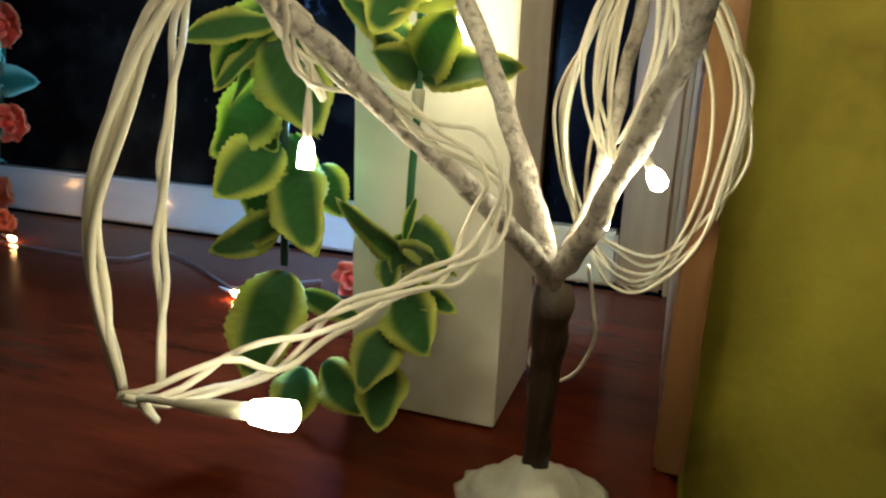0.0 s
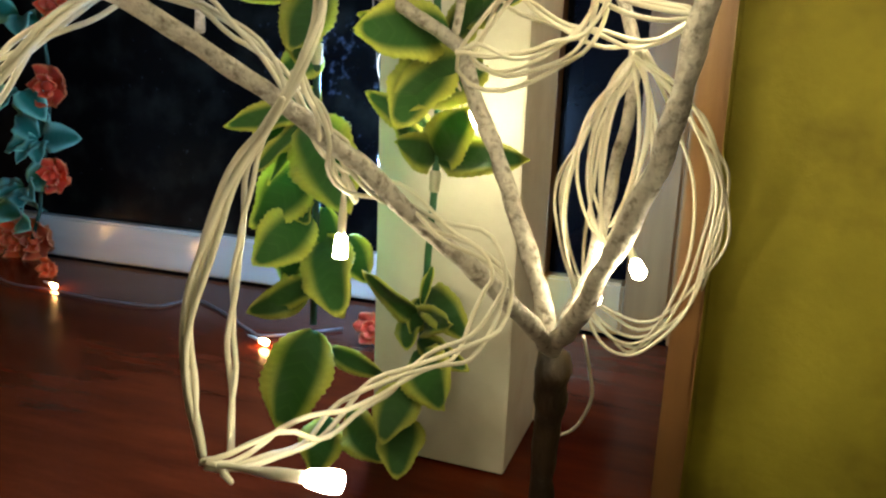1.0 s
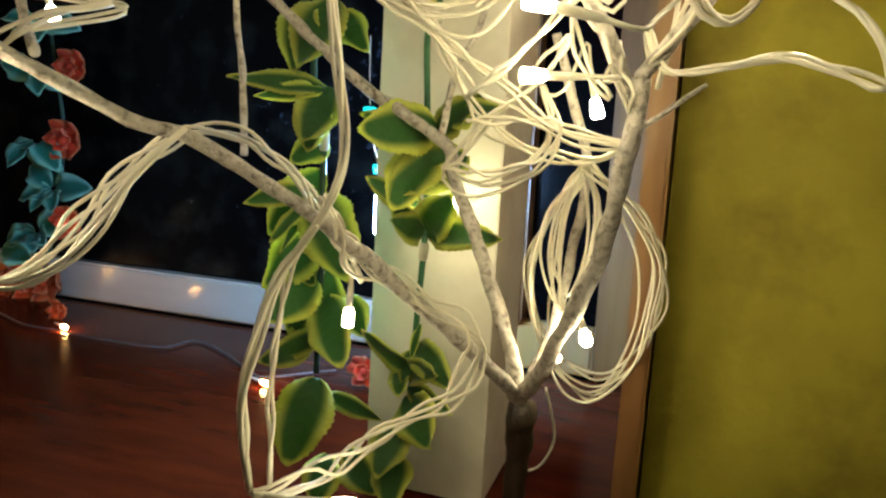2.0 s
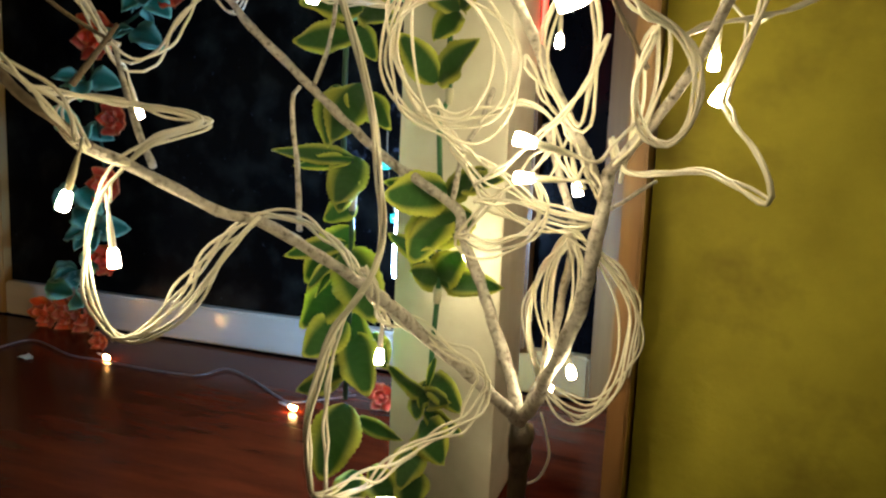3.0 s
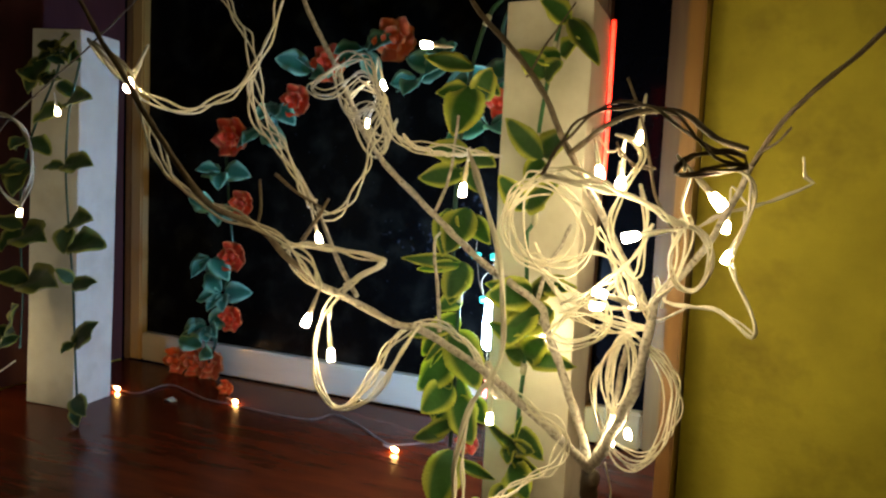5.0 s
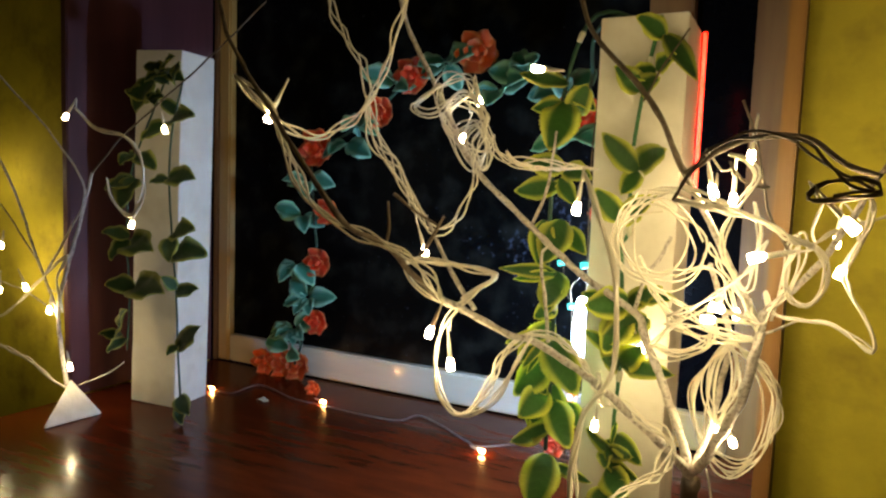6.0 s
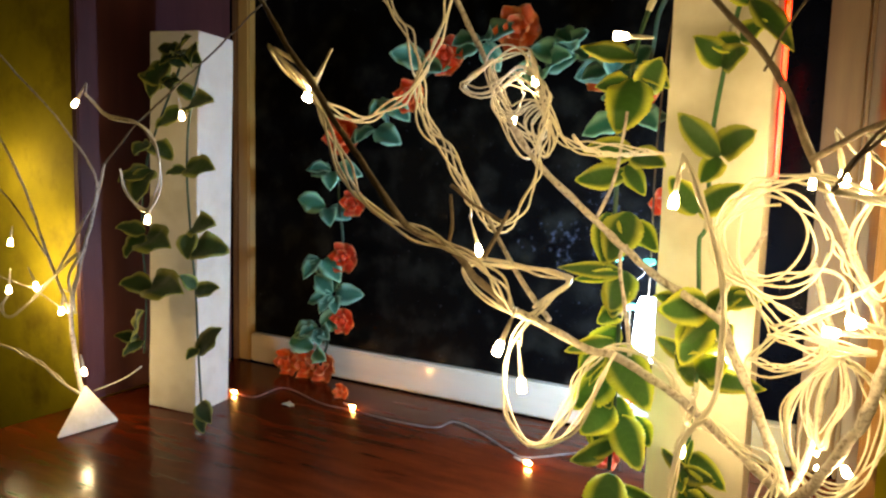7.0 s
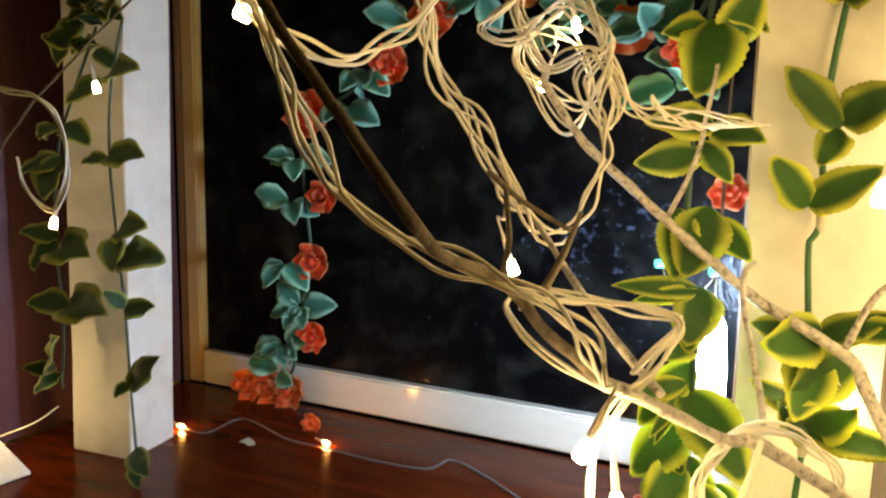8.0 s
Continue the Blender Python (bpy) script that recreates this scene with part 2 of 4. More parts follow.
def part(name, bm, mat, parent=None, label="", smooth=True):
    me = bpy.data.meshes.new(name)
    if smooth:
        for f in bm.faces:
            f.smooth = True
    bm.to_mesh(me)
    bm.free()
    return link_mesh(name, me, mat, parent, label)


def box(x0, x1, y0, y1, z0, z1, bevel=0.002, cuts=0, wobble=0.0, seed=0):
    bm = bmesh.new()
    bmesh.ops.create_cube(bm, size=1)
    for v in bm.verts:
        v.co = Vector((x0 + (v.co.x + 0.5) * (x1 - x0), y0 + (v.co.y + 0.5) * (y1 - y0), z0 + (v.co.z + 0.5) * (z1 - z0)))
    if cuts:
        bmesh.ops.subdivide_edges(bm, edges=[e for e in bm.edges if abs(e.verts[0].co.z - e.verts[1].co.z) > 0.02], cuts=cuts, use_grid_fill=True)
    if wobble:
        for v in bm.verts:
            v.co += wobble * noise.noise_vector(v.co * 14 + Vector((seed, 0, 0)))
    if bevel:
        bmesh.ops.bevel(bm, geom=[e for e in bm.edges if e.calc_face_angle(0) > 0.6], offset=bevel, segments=2, affect="EDGES")
    return bm


def smooth_line(points, step=0.006):
    """A Catmull-Rom line through the points, resampled at even steps."""
    p = [Vector(q) for q in points]
    p = [p[0] * 2 - p[1]] + p + [p[-1] * 2 - p[-2]]
    out = []
    for a, b, c, d in zip(p, p[1:], p[2:], p[3:]):
        n = max(2, int((c - b).length / step))
        for i in range(n):
            s = i / n
            out.append(0.5 * (2 * b + (c - a) * s + (2 * a - 5 * b + 4 * c - d) * s * s + (3 * b - a - 3 * c + d) * s ** 3))
    out.append(p[-2])
    return out


def frames(line):
    """Side and up vectors along a line, turned as little as possible."""
    out, side = [], None
    for i, q in enumerate(line):
        d = (line[min(i + 1, len(line) - 1)] - line[max(i - 1, 0)]).normalized()
        if side is None:
            side = d.orthogonal().normalized()
        side = (side - d * side.dot(d)).normalized()
        out.append((side.copy(), d.cross(side)))
    return out


def tube(line, radius, sides=8, rough=0.0, seed=0.0, bm=None):
    """A tube round a line; radius(s) for s from 0 to 1; rough makes bark knobs."""
    bm = bm or bmesh.new()
    rings = []
    fr = frames(line)
    for i, (q, (a, b)) in enumerate(zip(line, fr)):
        r = radius(i / (len(line) - 1))
        ring = []
        for k in range(sides):
            w = 2 * math.pi * k / sides
            d = a * math.cos(w) + b * math.sin(w)
            rr = r * (1 + rough * noise.noise(q * 90 + d * 0.8 + Vector((seed, 0, 0)))) if rough else r
            ring.append(bm.verts.new(q + d * rr))
        rings.append(ring)
    for u, v in zip(rings, rings[1:]):
        for k in range(sides):
            bm.faces.new((u[k], u[(k + 1) % sides], v[(k + 1) % sides], v[k]))
    bm.faces.new(rings[0][::-1])
    bm.faces.new(rings[-1])
    return bm


def branch(parent, points, r0, r1, name="branch", mat=None, rough=0.32, seed=0.0):
    line = smooth_line(points, 0.003)
    for i, q in enumerate(line):
        q += 0.0012 * noise.noise_vector(q * 40 + Vector((seed, 3, 0)))
    return part(name, tube(line, lambda s: r0 + (r1 - r0) * s, 9, rough, seed), mat or M_BARK, parent)


def cord(parent, points, radius=0.00084, mat=None, name="cord", step=0.0035, label=""):
    return part(name, tube(smooth_line(points, step), lambda s: radius, 6), mat or M_CORD, parent, label)


CABLE = []


def bundle(parent, points, count, spread, twist=3.0, seed=1, mat=None, radius=0.00084):
    """Several cords that run together, loosely twisted and drifting apart and together again."""
    rnd = random.Random(seed)
    line = smooth_line(points, 0.004)
    fr = frames(line)
    n = len(line)
    for k in range(count):
        ph, wob, f2 = 2 * math.pi * k / count + rnd.uniform(-0.4, 0.4), rnd.uniform(0.45, 1.1), rnd.uniform(2, 5)
        pts = []
        for i, (q, (a, b)) in enumerate(zip(line, fr)):
            s = i / (n - 1)
            w = ph + twist * 2 * math.pi * s * rnd.uniform(0.999, 1.001)
            r = 1.15 * spread * wob * (0.62 + 0.38 * math.sin(f2 * 2 * math.pi * s + ph)) * min(1.0, 0.2 + 9 * s, 0.2 + 9 * (1 - s))
            pts.append(q + r * (a * math.cos(w) + b * math.sin(w)) + 0.3 * spread * noise.noise_vector(q * 60 + Vector((seed + 7 * k, 0, 0))))
        part("cord", tube(pts, lambda s: radius, 6), mat or M_CORD, parent)
        CABLE.extend(pts[1:-1:2])


def capsule(a, b, r, cap=0.8):
    """A short ribbed pipe from a to b with a waisted, hollow-looking tip at a."""
    a, b = Vector(a), Vector(b)
    d = (b - a).normalized()
    L = (b - a).length
    prof = [(0.0, 0.55), (0.02, 0.9), (0.08, 1.0), (0.45, 1.0), (0.55, 0.93), (0.9, cap), (1.0, cap * 0.75)]
    line = [a + d * (L * s) for s, _ in prof]
    bm = bmesh.new()
    fr = frames(line)
    rings = []
    for (q, (u, v)), (_, k) in zip(zip(line, fr), prof):
        rings.append([bm.verts.new(q + r * k * (u * math.cos(w) + v * math.sin(w))) for w in [2 * math.pi * j / 10 for j in range(10)]])
    for x, y in zip(rings, rings[1:]):
        for k in range(10):
            bm.faces.new((x[k], x[(k + 1) % 10], y[(k + 1) % 10], y[k]))
    bm.faces.new(rings[0][::-1])
    bm.faces.new(rings[-1])
    return bm


def led(parent, tip, tail, mat=None, size=0.86, sleeve=True, sleeve_mat=None, lead=True):
    """A fairy light: glowing cap at the tip and a frosted sleeve towards its tail."""
    tip, tail = Vector(tip), Vector(tail)
    d = (tail - tip).normalized()
    neck = tip + d * 0.0105 * size
    bulb = part("bulb", capsule(tip, neck, 0.0033 * size), mat or M_BULB, parent, "glowing warm white cap")
    if sleeve:
        end = neck + d * 0.020 * size
        part("sleeve", capsule(neck, end, 0.0019 * size, 0.6), sleeve_mat or M_SLEEVE, bulb, "frosted plastic sleeve")
        if CABLE and lead:
            near = min(CABLE, key=lambda q: (q - end - d * 0.012).length)
            if 0.003 < (near - end).length < 0.055:
                cord(parent, [end - d * 0.003, end + d * 0.008, end.lerp(near, 0.6) + Vector((0, 0, -0.004)), near], 0.0008, name="lead")
    return bulb


# ---- leaves ----
def leaf_mesh(seed, fold=0.25, curl=0.3, teeth=0.015, fat=0.5):
    """A leaf of length 1 along y and width 1 across x, with a fold, a curl, a toothed rim and thickness."""
    rnd = random.Random(seed)
    rows, cols = 29, 7
    bm = bmesh.new()
    uv = bm.loops.layers.uv.new("leaf")
    grids = []
    ph = rnd.uniform(0, 6)
    twist = rnd.uniform(-0.35, 0.35)
    side = rnd.uniform(-0.06, 0.06)
    for layer in (0, 1):
        grid = []
        for i in range(rows):
            s = i / (rows - 1)
            w = 0.5 * max(0.03, math.sin(math.pi * min(1, 0.03 + 0.96 * s ** (0.55 + 0.5 * fat))) ** 0.82)
            row = []
            for j in range(cols):
                c = 2 * j / (cols - 1) - 1
                x = c * w * (1 + (teeth * (1 if i % 2 else -1) * rnd.uniform(0.5, 1.5) if abs(c) == 1 else 0))
                x += side * math.sin(math.pi * s)
                z = fold * abs(x) + 0.055 * math.sin(9 * s + ph + 2.5 * c) * abs(c) + 0.03 * math.sin(17 * s + 2 * ph) * c * c + curl * (0.25 - (s - 0.5) ** 2) + twist * x * (s - 0.3)
                y = s + (0.008 * rnd.uniform(-1, 1) if abs(c) == 1 else 0)
                row.append((bm.verts.new((x, y, z - 0.012 * layer)), abs(c), s))
            grid.append(row)
        grids.append(grid)

    def face(q):
        f = bm.faces.new([v for v, _, _ in q])
        for l, (_, c, s) in zip(f.loops, q):
            l[uv].uv = (max(c, 1.0 - 6 * (1 - s) if s > 0.83 else 0.0), s)

    for i in range(rows - 1):
        for j in range(cols - 1):
            t, u = grids
            face((t[i][j], t[i][j + 1], t[i + 1][j + 1], t[i + 1][j]))
            face((u[i][j], u[i + 1][j], u[i + 1][j + 1], u[i][j + 1]))
    t, u = grids
    rim = [t[i][0] for i in range(rows)] + t[-1][1:] + [t[i][-1] for i in range(rows - 2, -1, -1)] + t[0][-2:0:-1]
    low = [u[i][0] for i in range(rows)] + u[-1][1:] + [u[i][-1] for i in range(rows - 2, -1, -1)] + u[0][-2:0:-1]
    for k in range(len(rim)):
        k2 = (k + 1) % len(rim)
        face((rim[k], rim[k2], low[k2], low[k]))
    for f in bm.faces:
        f.smooth = True
    me = bpy.data.meshes.new("leaf")
    bm.to_mesh(me)
    bm.free()
    return me


def mesh_set(mat, seeds, **kw):
    out = []
    for s in seeds:
        me = leaf_mesh(s, **kw)
        me.materials.append(mat)
        out.append(me)
    return out


LEAVES = mesh_set(M_LEAF, range(9), fold=0.16, curl=0.2, teeth=0.032)
DARK_LEAVES = mesh_set(M_DARKLEAF, range(10, 16), fold=0.22, curl=0.3, teeth=0.02)
TEAL_LEAVES = mesh_set(M_TEAL, range(20, 24), fold=0.3, curl=0.3)
PETALS = mesh_set(M_PETAL, range(30, 34), fold=-0.3, curl=-0.5, teeth=0.06)
ORANGE_PETALS = mesh_set(M_ORANGE, range(40, 43), fold=-0.3, curl=-0.5, teeth=0.06)


def leaf(parent, meshes, base, tip, width, facing, rnd, name="leaf"):
    """A leaf from base to tip, its upper side towards facing."""
    base, tip = Vector(base), Vector(tip)
    y = tip - base
    L = y.length
    y.normalize()
    z = Vector(facing)
    z = (z - y * z.dot(y))
    z = z.normalized() if z.length > 1e-4 else y.orthogonal().normalized()
    x = y.cross(z)
    m = Matrix(((x.x, y.x, z.x, base.x), (x.y, y.y, z.y, base.y), (x.z, y.z, z.z, base.z), (0, 0, 0, 1)))
    ob = new(name, rnd.choice(meshes))
    ob.parent = parent
    ob.matrix_parent_inverse = Matrix.Translation(-parent.location) if parent.parent is None else Matrix.Identity(4)
    ob.matrix_basis = m @ Matrix.Diagonal((width, L, 0.5 * (width + L), 1))
    return ob


def whorl(parent, meshes, centre, count, length, width, rnd, droop=0.35, facing=(0, -1, 0.35), spread=1.0, name="leaf", tilt=0.0):
    """Leaves set round a node of the stem."""
    a0 = rnd.uniform(0, 6.28)
    c = Vector(centre)
    for k in range(count):
        a = a0 + 2 * math.pi * k / count + rnd.uniform(-0.4, 0.4)
        d = Vector((math.cos(a) * spread, 0.55 * math.sin(a) - 0.25, rnd.uniform(-1, 0.5) * droop + tilt)).normalized()
        s = rnd.uniform(0.8, 1.15)
        leaf(parent, meshes, c + d * 0.004, c + d * length * s, width * s, Vector(facing) + Vector((d.x * 0.6, 0, rnd.uniform(-0.2, 0.6))), rnd, name)


def stem(parent, points, r, mat, ferrules=0):
    line = smooth_line(points, 0.01)
    part("stem", tube(line, lambda s: r, 7), mat, parent)
    for k in range(ferrules):
        i = int((k + 0.6) / ferrules * (len(line) - 2))
        d = (line[i + 1] - line[i]).normalized()
        part("joint", capsule(line[i], line[i] + d * 0.012, r * 1.55, 0.9), M_FERRULE, parent, "pale plastic joint")


# ---- the room ----
def structure(name, bm, mat, label):
    ob = part(name, bm, mat, None, "", smooth=False)
    return tagged(ob, label, name.split("_")[0], "", "structure")


structure("wall_north", box(0.0855, 1.6, 0.465, 0.72, -0.75, 1.95, 0.003), M_WALL, "yellow painted plaster wall beside the window recess")
structure("wall_north_2", box(-2.4, -0.972, 0.41, 0.72, -0.75, 1.95, 0.003), M_WALL, "yellow painted plaster wall beyond the recess")
structure("wall_north_3", box(-0.972, 0.088, 0.41, 0.72, 1.32, 1.95, 0.003), M_WALL, "yellow painted plaster wall over the window")
structure("wall_north_4", box(-0.972, 0.088, 0.41, 0.72, -0.75, -0.034, 0.003), M_WALL, "yellow painted plaster wall under the sill")
structure("wall_south", box(-2.4, 1.6, -2.5, -2.4, -0.75, 1.95, 0), M_WALL, "yellow painted plaster wall of the room")
structure("wall_east", box(1.6, 1.7, -2.5, 0.72, -0.75, 1.95, 0), M_WALL, "yellow painted plaster wall of the room")
structure("wall_west", box(-2.5, -2.4, -2.5, 0.72, -0.75, 1.95, 0), M_WALL, "yellow painted plaster wall of the room")
structure("floor", box(-2.4, 1.6, -2.4, 0.41, -0.85, -0.75, 0), M_PLASTER, "plain pale cement floor of the room")
structure("ceiling", box(-2.4, 1.6, -2.4, 0.41, 1.95, 2.05, 0), M_PLASTER, "plain pale ceiling of the room")

# the deep recess: side boards, top board, window
for x0, x1, lab in ((0.0690, 0.0840, "brown wooden board lining the window recess"), (-0.970, -0.955, "dark red board lining the window recess")):
    structure("trim_side", box(x0, x1, 0.398, 0.706, 0.0, 1.30, 0.002, 12, 0.0012), M_BROWN if x0 > 0 else M_REDBOARD, lab)
structure("trim_top", box(-0.970, 0.082, 0.40, 0.706, 1.302, 1.318, 0.001), M_BROWN, "brown wooden board over the window recess")

win = thing("window_1", (-0.44, 0.72, 0), "dark night window in a cream painted wooden frame", "window", kind="structure")
WIN_Y = 0.712
# one rail in two colours: pale where lit cold, cream where lit warm
part("bottom_rail", box(-0.914, -0.088, WIN_Y, WIN_Y + 0.035, 0.002, 0.055, 0.003), M_COLDLITBAR, win, "bottom rail, coloured pale as in cold light", False)
part("bottom_rail", box(-0.0875, 0.020, WIN_Y, WIN_Y + 0.035, 0.002, 0.055, 0.003), M_CREAM, win, "", False)
part("top_rail", box(-0.914, 0.020, WIN_Y, WIN_Y + 0.035, 1.24, 1.30, 0.003), M_CREAM, win, "", False)
part("side_rail", box(-0.943, -0.915, WIN_Y - 0.002, WIN_Y + 0.035, 0.002, 1.30, 0.003), M_CREAM, win, "", False)
part("outer_post", box(-0.955, -0.944, WIN_Y - 0.004, WIN_Y + 0.045, 0.0, 1.30, 0.002), M_BROWN, win, "brown outer post", False)
part("side_rail", box(0.021, 0.064, WIN_Y - 0.002, WIN_Y + 0.035, 0.002, 1.30, 0.003), M_BROWN, win, "", False)
part("outer_post", box(0.0645, 0.0690, WIN_Y - 0.004, WIN_Y + 0.045, 0.0, 1.30, 0.001), M_BROWN, win, "brown outer post", False)
part("mullion", box(-0.118, -0.058, WIN_Y - 0.012, WIN_Y + 0.04, 0.056, 1.239, 0.003), M_BROWN, win, "brown upright between the panes", False)
part("pane", box(-0.914, -0.119, WIN_Y + 0.014, WIN_Y + 0.02, 0.056, 1.239, 0), M_GLASS, win, "", False)
part("pane", box(-0.057, 0.020, WIN_Y + 0.014, WIN_Y + 0.02, 0.056, 1.239, 0), M_SHADEDGLASS, win, "", False)

table = thing("table", (-0.44, 0.2, 0), "glossy red-brown varnished wooden table top", "table")
part("tabletop", box(-0.953, 0.0815, -0.28, 0.711, -0.032, 0.0, 0.004), M_TABLE, table, "", False)
part("apron", box(-0.93, 0.06, -0.25, -0.23, -0.12, -0.033, 0.002), M_TABLE, table, "", False)
for lx in (-0.93, 0.01):
    part("leg", box(lx, lx + 0.05, -0.25, -0.20, -0.75, -0.121, 0.003), M_TABLE, table, "", False)


# ---- card pillars ----
def pillar(x0, x1, y0, y1, h, turn, label, seed, lean=0.0):
    ob = part("card_pillar", box(x0 - (x0 + x1) / 2, x1 - (x0 + x1) / 2, y0 - (y0 + y1) / 2, y1 - (y0 + y1) / 2, 0.001, h, 0.0009, 14, 0.0012, seed), M_PAPER, None, "", False)
    ob.matrix_basis = pose((x0 + x1) / 2, (y0 + y1) / 2, 0, 0, lean, turn)
    return tagged(ob, label, "pillar", "card pillars")


pillar(-0.105, -0.018, 0.408, 0.495, 0.545, 0, "square cream card pillar with a vine before it", 1)
pillar(-0.865, -0.778, 0.444, 0.522, 0.56, 8, "square cream card pillar with small-leaved vines", 5, 1.4)

# ---- lit branch in plaster ----
tree = thing("branch_tree", (0.02, 0.33, 0), "white-painted bare branch standing in a plaster lump", "decoration", "lit branches")
FORK = (0.021, 0.334, 0.113)
stump = smooth_line([(0.0165, 0.345, 0.008), (0.018, 0.340, 0.05), (0.020, 0.333, 0.09), (0.0205, 0.331, 0.105), FORK], 0.002)
part("trunk", tube(stump, lambda k: 0.0060 + 0.0026 * max(0.0, min(1.0, (k - 0.62) / 0.25)) - 0.0022 * max(0.0, (k - 0.9) / 0.1), 14, 0.28, 1), M_TRUNK, tree)
B1 = [(0.02, 0.33, 0.113), (0.01, 0.2934, 0.1423), (-0.0209, 0.2657, 0.1772), (-0.0447, 0.2365, 0.2087), (-0.0849, 0.2009, 0.2447), (-0.1003, 0.1808, 0.253), (-0.1275, 0.1565, 0.271), (-0.143, 0.142, 0.282), (-0.158, 0.122, 0.303), (-0.17, 0.105, 0.323), (-0.176, 0.065, 0.338), (-0.191, 0.048, 0.368)] + [(-0.25, 0.04, 0.448), (-0.261, 0.035, 0.479), (-0.27, 0.03, 0.514)]
branch(tree, B1[:8], 0.0041, 0.0025, "branch", M_BARK, 0.3, 2)
branch(tree, B1[7:], 0.0025, 0.0012, "branch", M_TWIG, 0.3, 2.5)
B2 = [(0.02, 0.33, 0.113), (0.0089, 0.3313, 0.1503), (-0.016, 0.342, 0.2029), (-0.0327, 0.3527, 0.2335), (-0.0437, 0.362, 0.2503), (-0.098, 0.3615, 0.283), (-0.1476, 0.3545, 0.3242), (-0.2045, 0.3444, 0.3783), (-0.23, 0.3332, 0.4166)] + [(-0.228, 0.33, 0.421), (-0.251, 0.32, 0.47), (-0.274, 0.3, 0.528), (-0.277, 0.28, 0.576)]
branch(tree, B2, 0.0043, 0.0021, "branch", M_BARK, 0.3, 3)
B3 = [(0.02, 0.33, 0.113), (0.039, 0.2981, 0.1506), (0.0578, 0.2776, 0.1971), (0.0652, 0.2621, 0.2236), (0.0706, 0.2521, 0.255), (0.072, 0.25, 0.2794)]
branch(tree, B3, 0.0045, 0.0037, "branch", M_BARK, 0.34, 4)
B4 = [(0.021, 0.335, 0.118), (0.029, 0.345, 0.139), (0.036, 0.35, 0.177), (0.042, 0.35, 0.222), (0.043, 0.345, 0.246), (0.034, 0.34, 0.274), (0.025, 0.33, 0.307)]
branch(tree, B4, 0.0032, 0.0024, "branch", M_BARK, 0.3, 5)
B3A = [(0.068, 0.25, 0.273), (0.049, 0.225, 0.316), (0.028, 0.2, 0.365), (0.018, 0.18, 0.387), (0.003, 0.165, 0.42), (-0.015, 0.15, 0.445), (-0.036, 0.14, 0.469), (-0.045, 0.13, 0.5)]
branch(tree, B3A[:3], 0.0031, 0.0023, "branch", M_BARK, 0.3, 6)
branch(tree, B3A[2:], 0.0023, 0.0015, "branch", M_TWIG, 0.3, 6.5)
# the last three points are an unseen length, added to carry the added bulbs
B3B = [(0.072, 0.25, 0.279), (0.089, 0.235, 0.298), (0.104, 0.22, 0.318), (0.119, 0.2, 0.349), (0.13, 0.18, 0.377), (0.142, 0.165, 0.396), (0.153, 0.15, 0.41)] + [(0.196, 0.135, 0.455), (0.205, 0.14, 0.50), (0.222, 0.145, 0.57)]
branch(tree, B3B[:5], 0.0029, 0.0018, "branch", M_BARK, 0.3, 7)
branch(tree, B3B[4:], 0.0016, 0.0009, "branch", M_TWIG, 0.3, 7.5)
TWIGS = [
    ([(-0.085, 0.225, 0.242), (-0.093, 0.235, 0.275), (-0.099, 0.24, 0.31), (-0.094, 0.24, 0.319)], 0.0017, M_BARK),
    ([(-0.17, 0.105, 0.323), (-0.167, 0.105, 0.337), (-0.169, 0.105, 0.354)], 0.0013, M_TWIG),
    ([(-0.123, 0.158, 0.274), (-0.154, 0.18, 0.298), (-0.181, 0.2, 0.325), (-0.196, 0.21, 0.339), (-0.214, 0.21, 0.364)], 0.0019, M_BARK),
    ([(-0.15, 0.352, 0.331), (-0.137, 0.35, 0.36), (-0.13, 0.345, 0.388), (-0.124, 0.34, 0.424)], 0.0018, M_BARK),
    ([(-0.044, 0.362, 0.255), (-0.034, 0.35, 0.288), (-0.022, 0.34, 0.305), (-0.01, 0.33, 0.329)], 0.0022, M_BARK),
]
TWIGS += [
    ([(0.072, 0.27, 0.261), (0.083, 0.26, 0.267), (0.096, 0.25, 0.277)], 0.0013, M_BARK),
    ([(0.133, 0.172, 0.383), (0.142, 0.158, 0.387), (0.148, 0.148, 0.395)], 0.0010, M_TWIG),
    ([(0.02, 0.18, 0.38), (0.043, 0.16, 0.394), (0.064, 0.14, 0.401), (0.091, 0.12, 0.4), (0.113, 0.1, 0.385), (0.127, 0.09, 0.379)], 0.0021, M_TWIG),
    ([(0.089, 0.22, 0.326), (0.072, 0.21, 0.358), (0.066, 0.2, 0.392), (0.064, 0.193, 0.402), (0.054, 0.186, 0.43)], 0.0012, M_TWIG),
    ([(-0.007, 0.165, 0.428), (0.002, 0.18, 0.454), (0.016, 0.19, 0.48)], 0.0008, M_TWIG),
    ([(-0.199, 0.16, 0.359), (-0.184, 0.17, 0.346), (-0.167, 0.18, 0.335)], 0.0014, M_TWIG),
    ([(-0.172, 0.16, 0.31), (-0.166, 0.17, 0.328), (-0.162, 0.18, 0.342)], 0.0017, M_TWIG),
]
for pts, r, mat in TWIGS:
    branch(tree, pts, r, r * 0.7, "twig", mat, 0.3, r * 9000)

lump = bmesh.new()
bmesh.ops.create_icosphere(lump, subdivisions=4, radius=1)
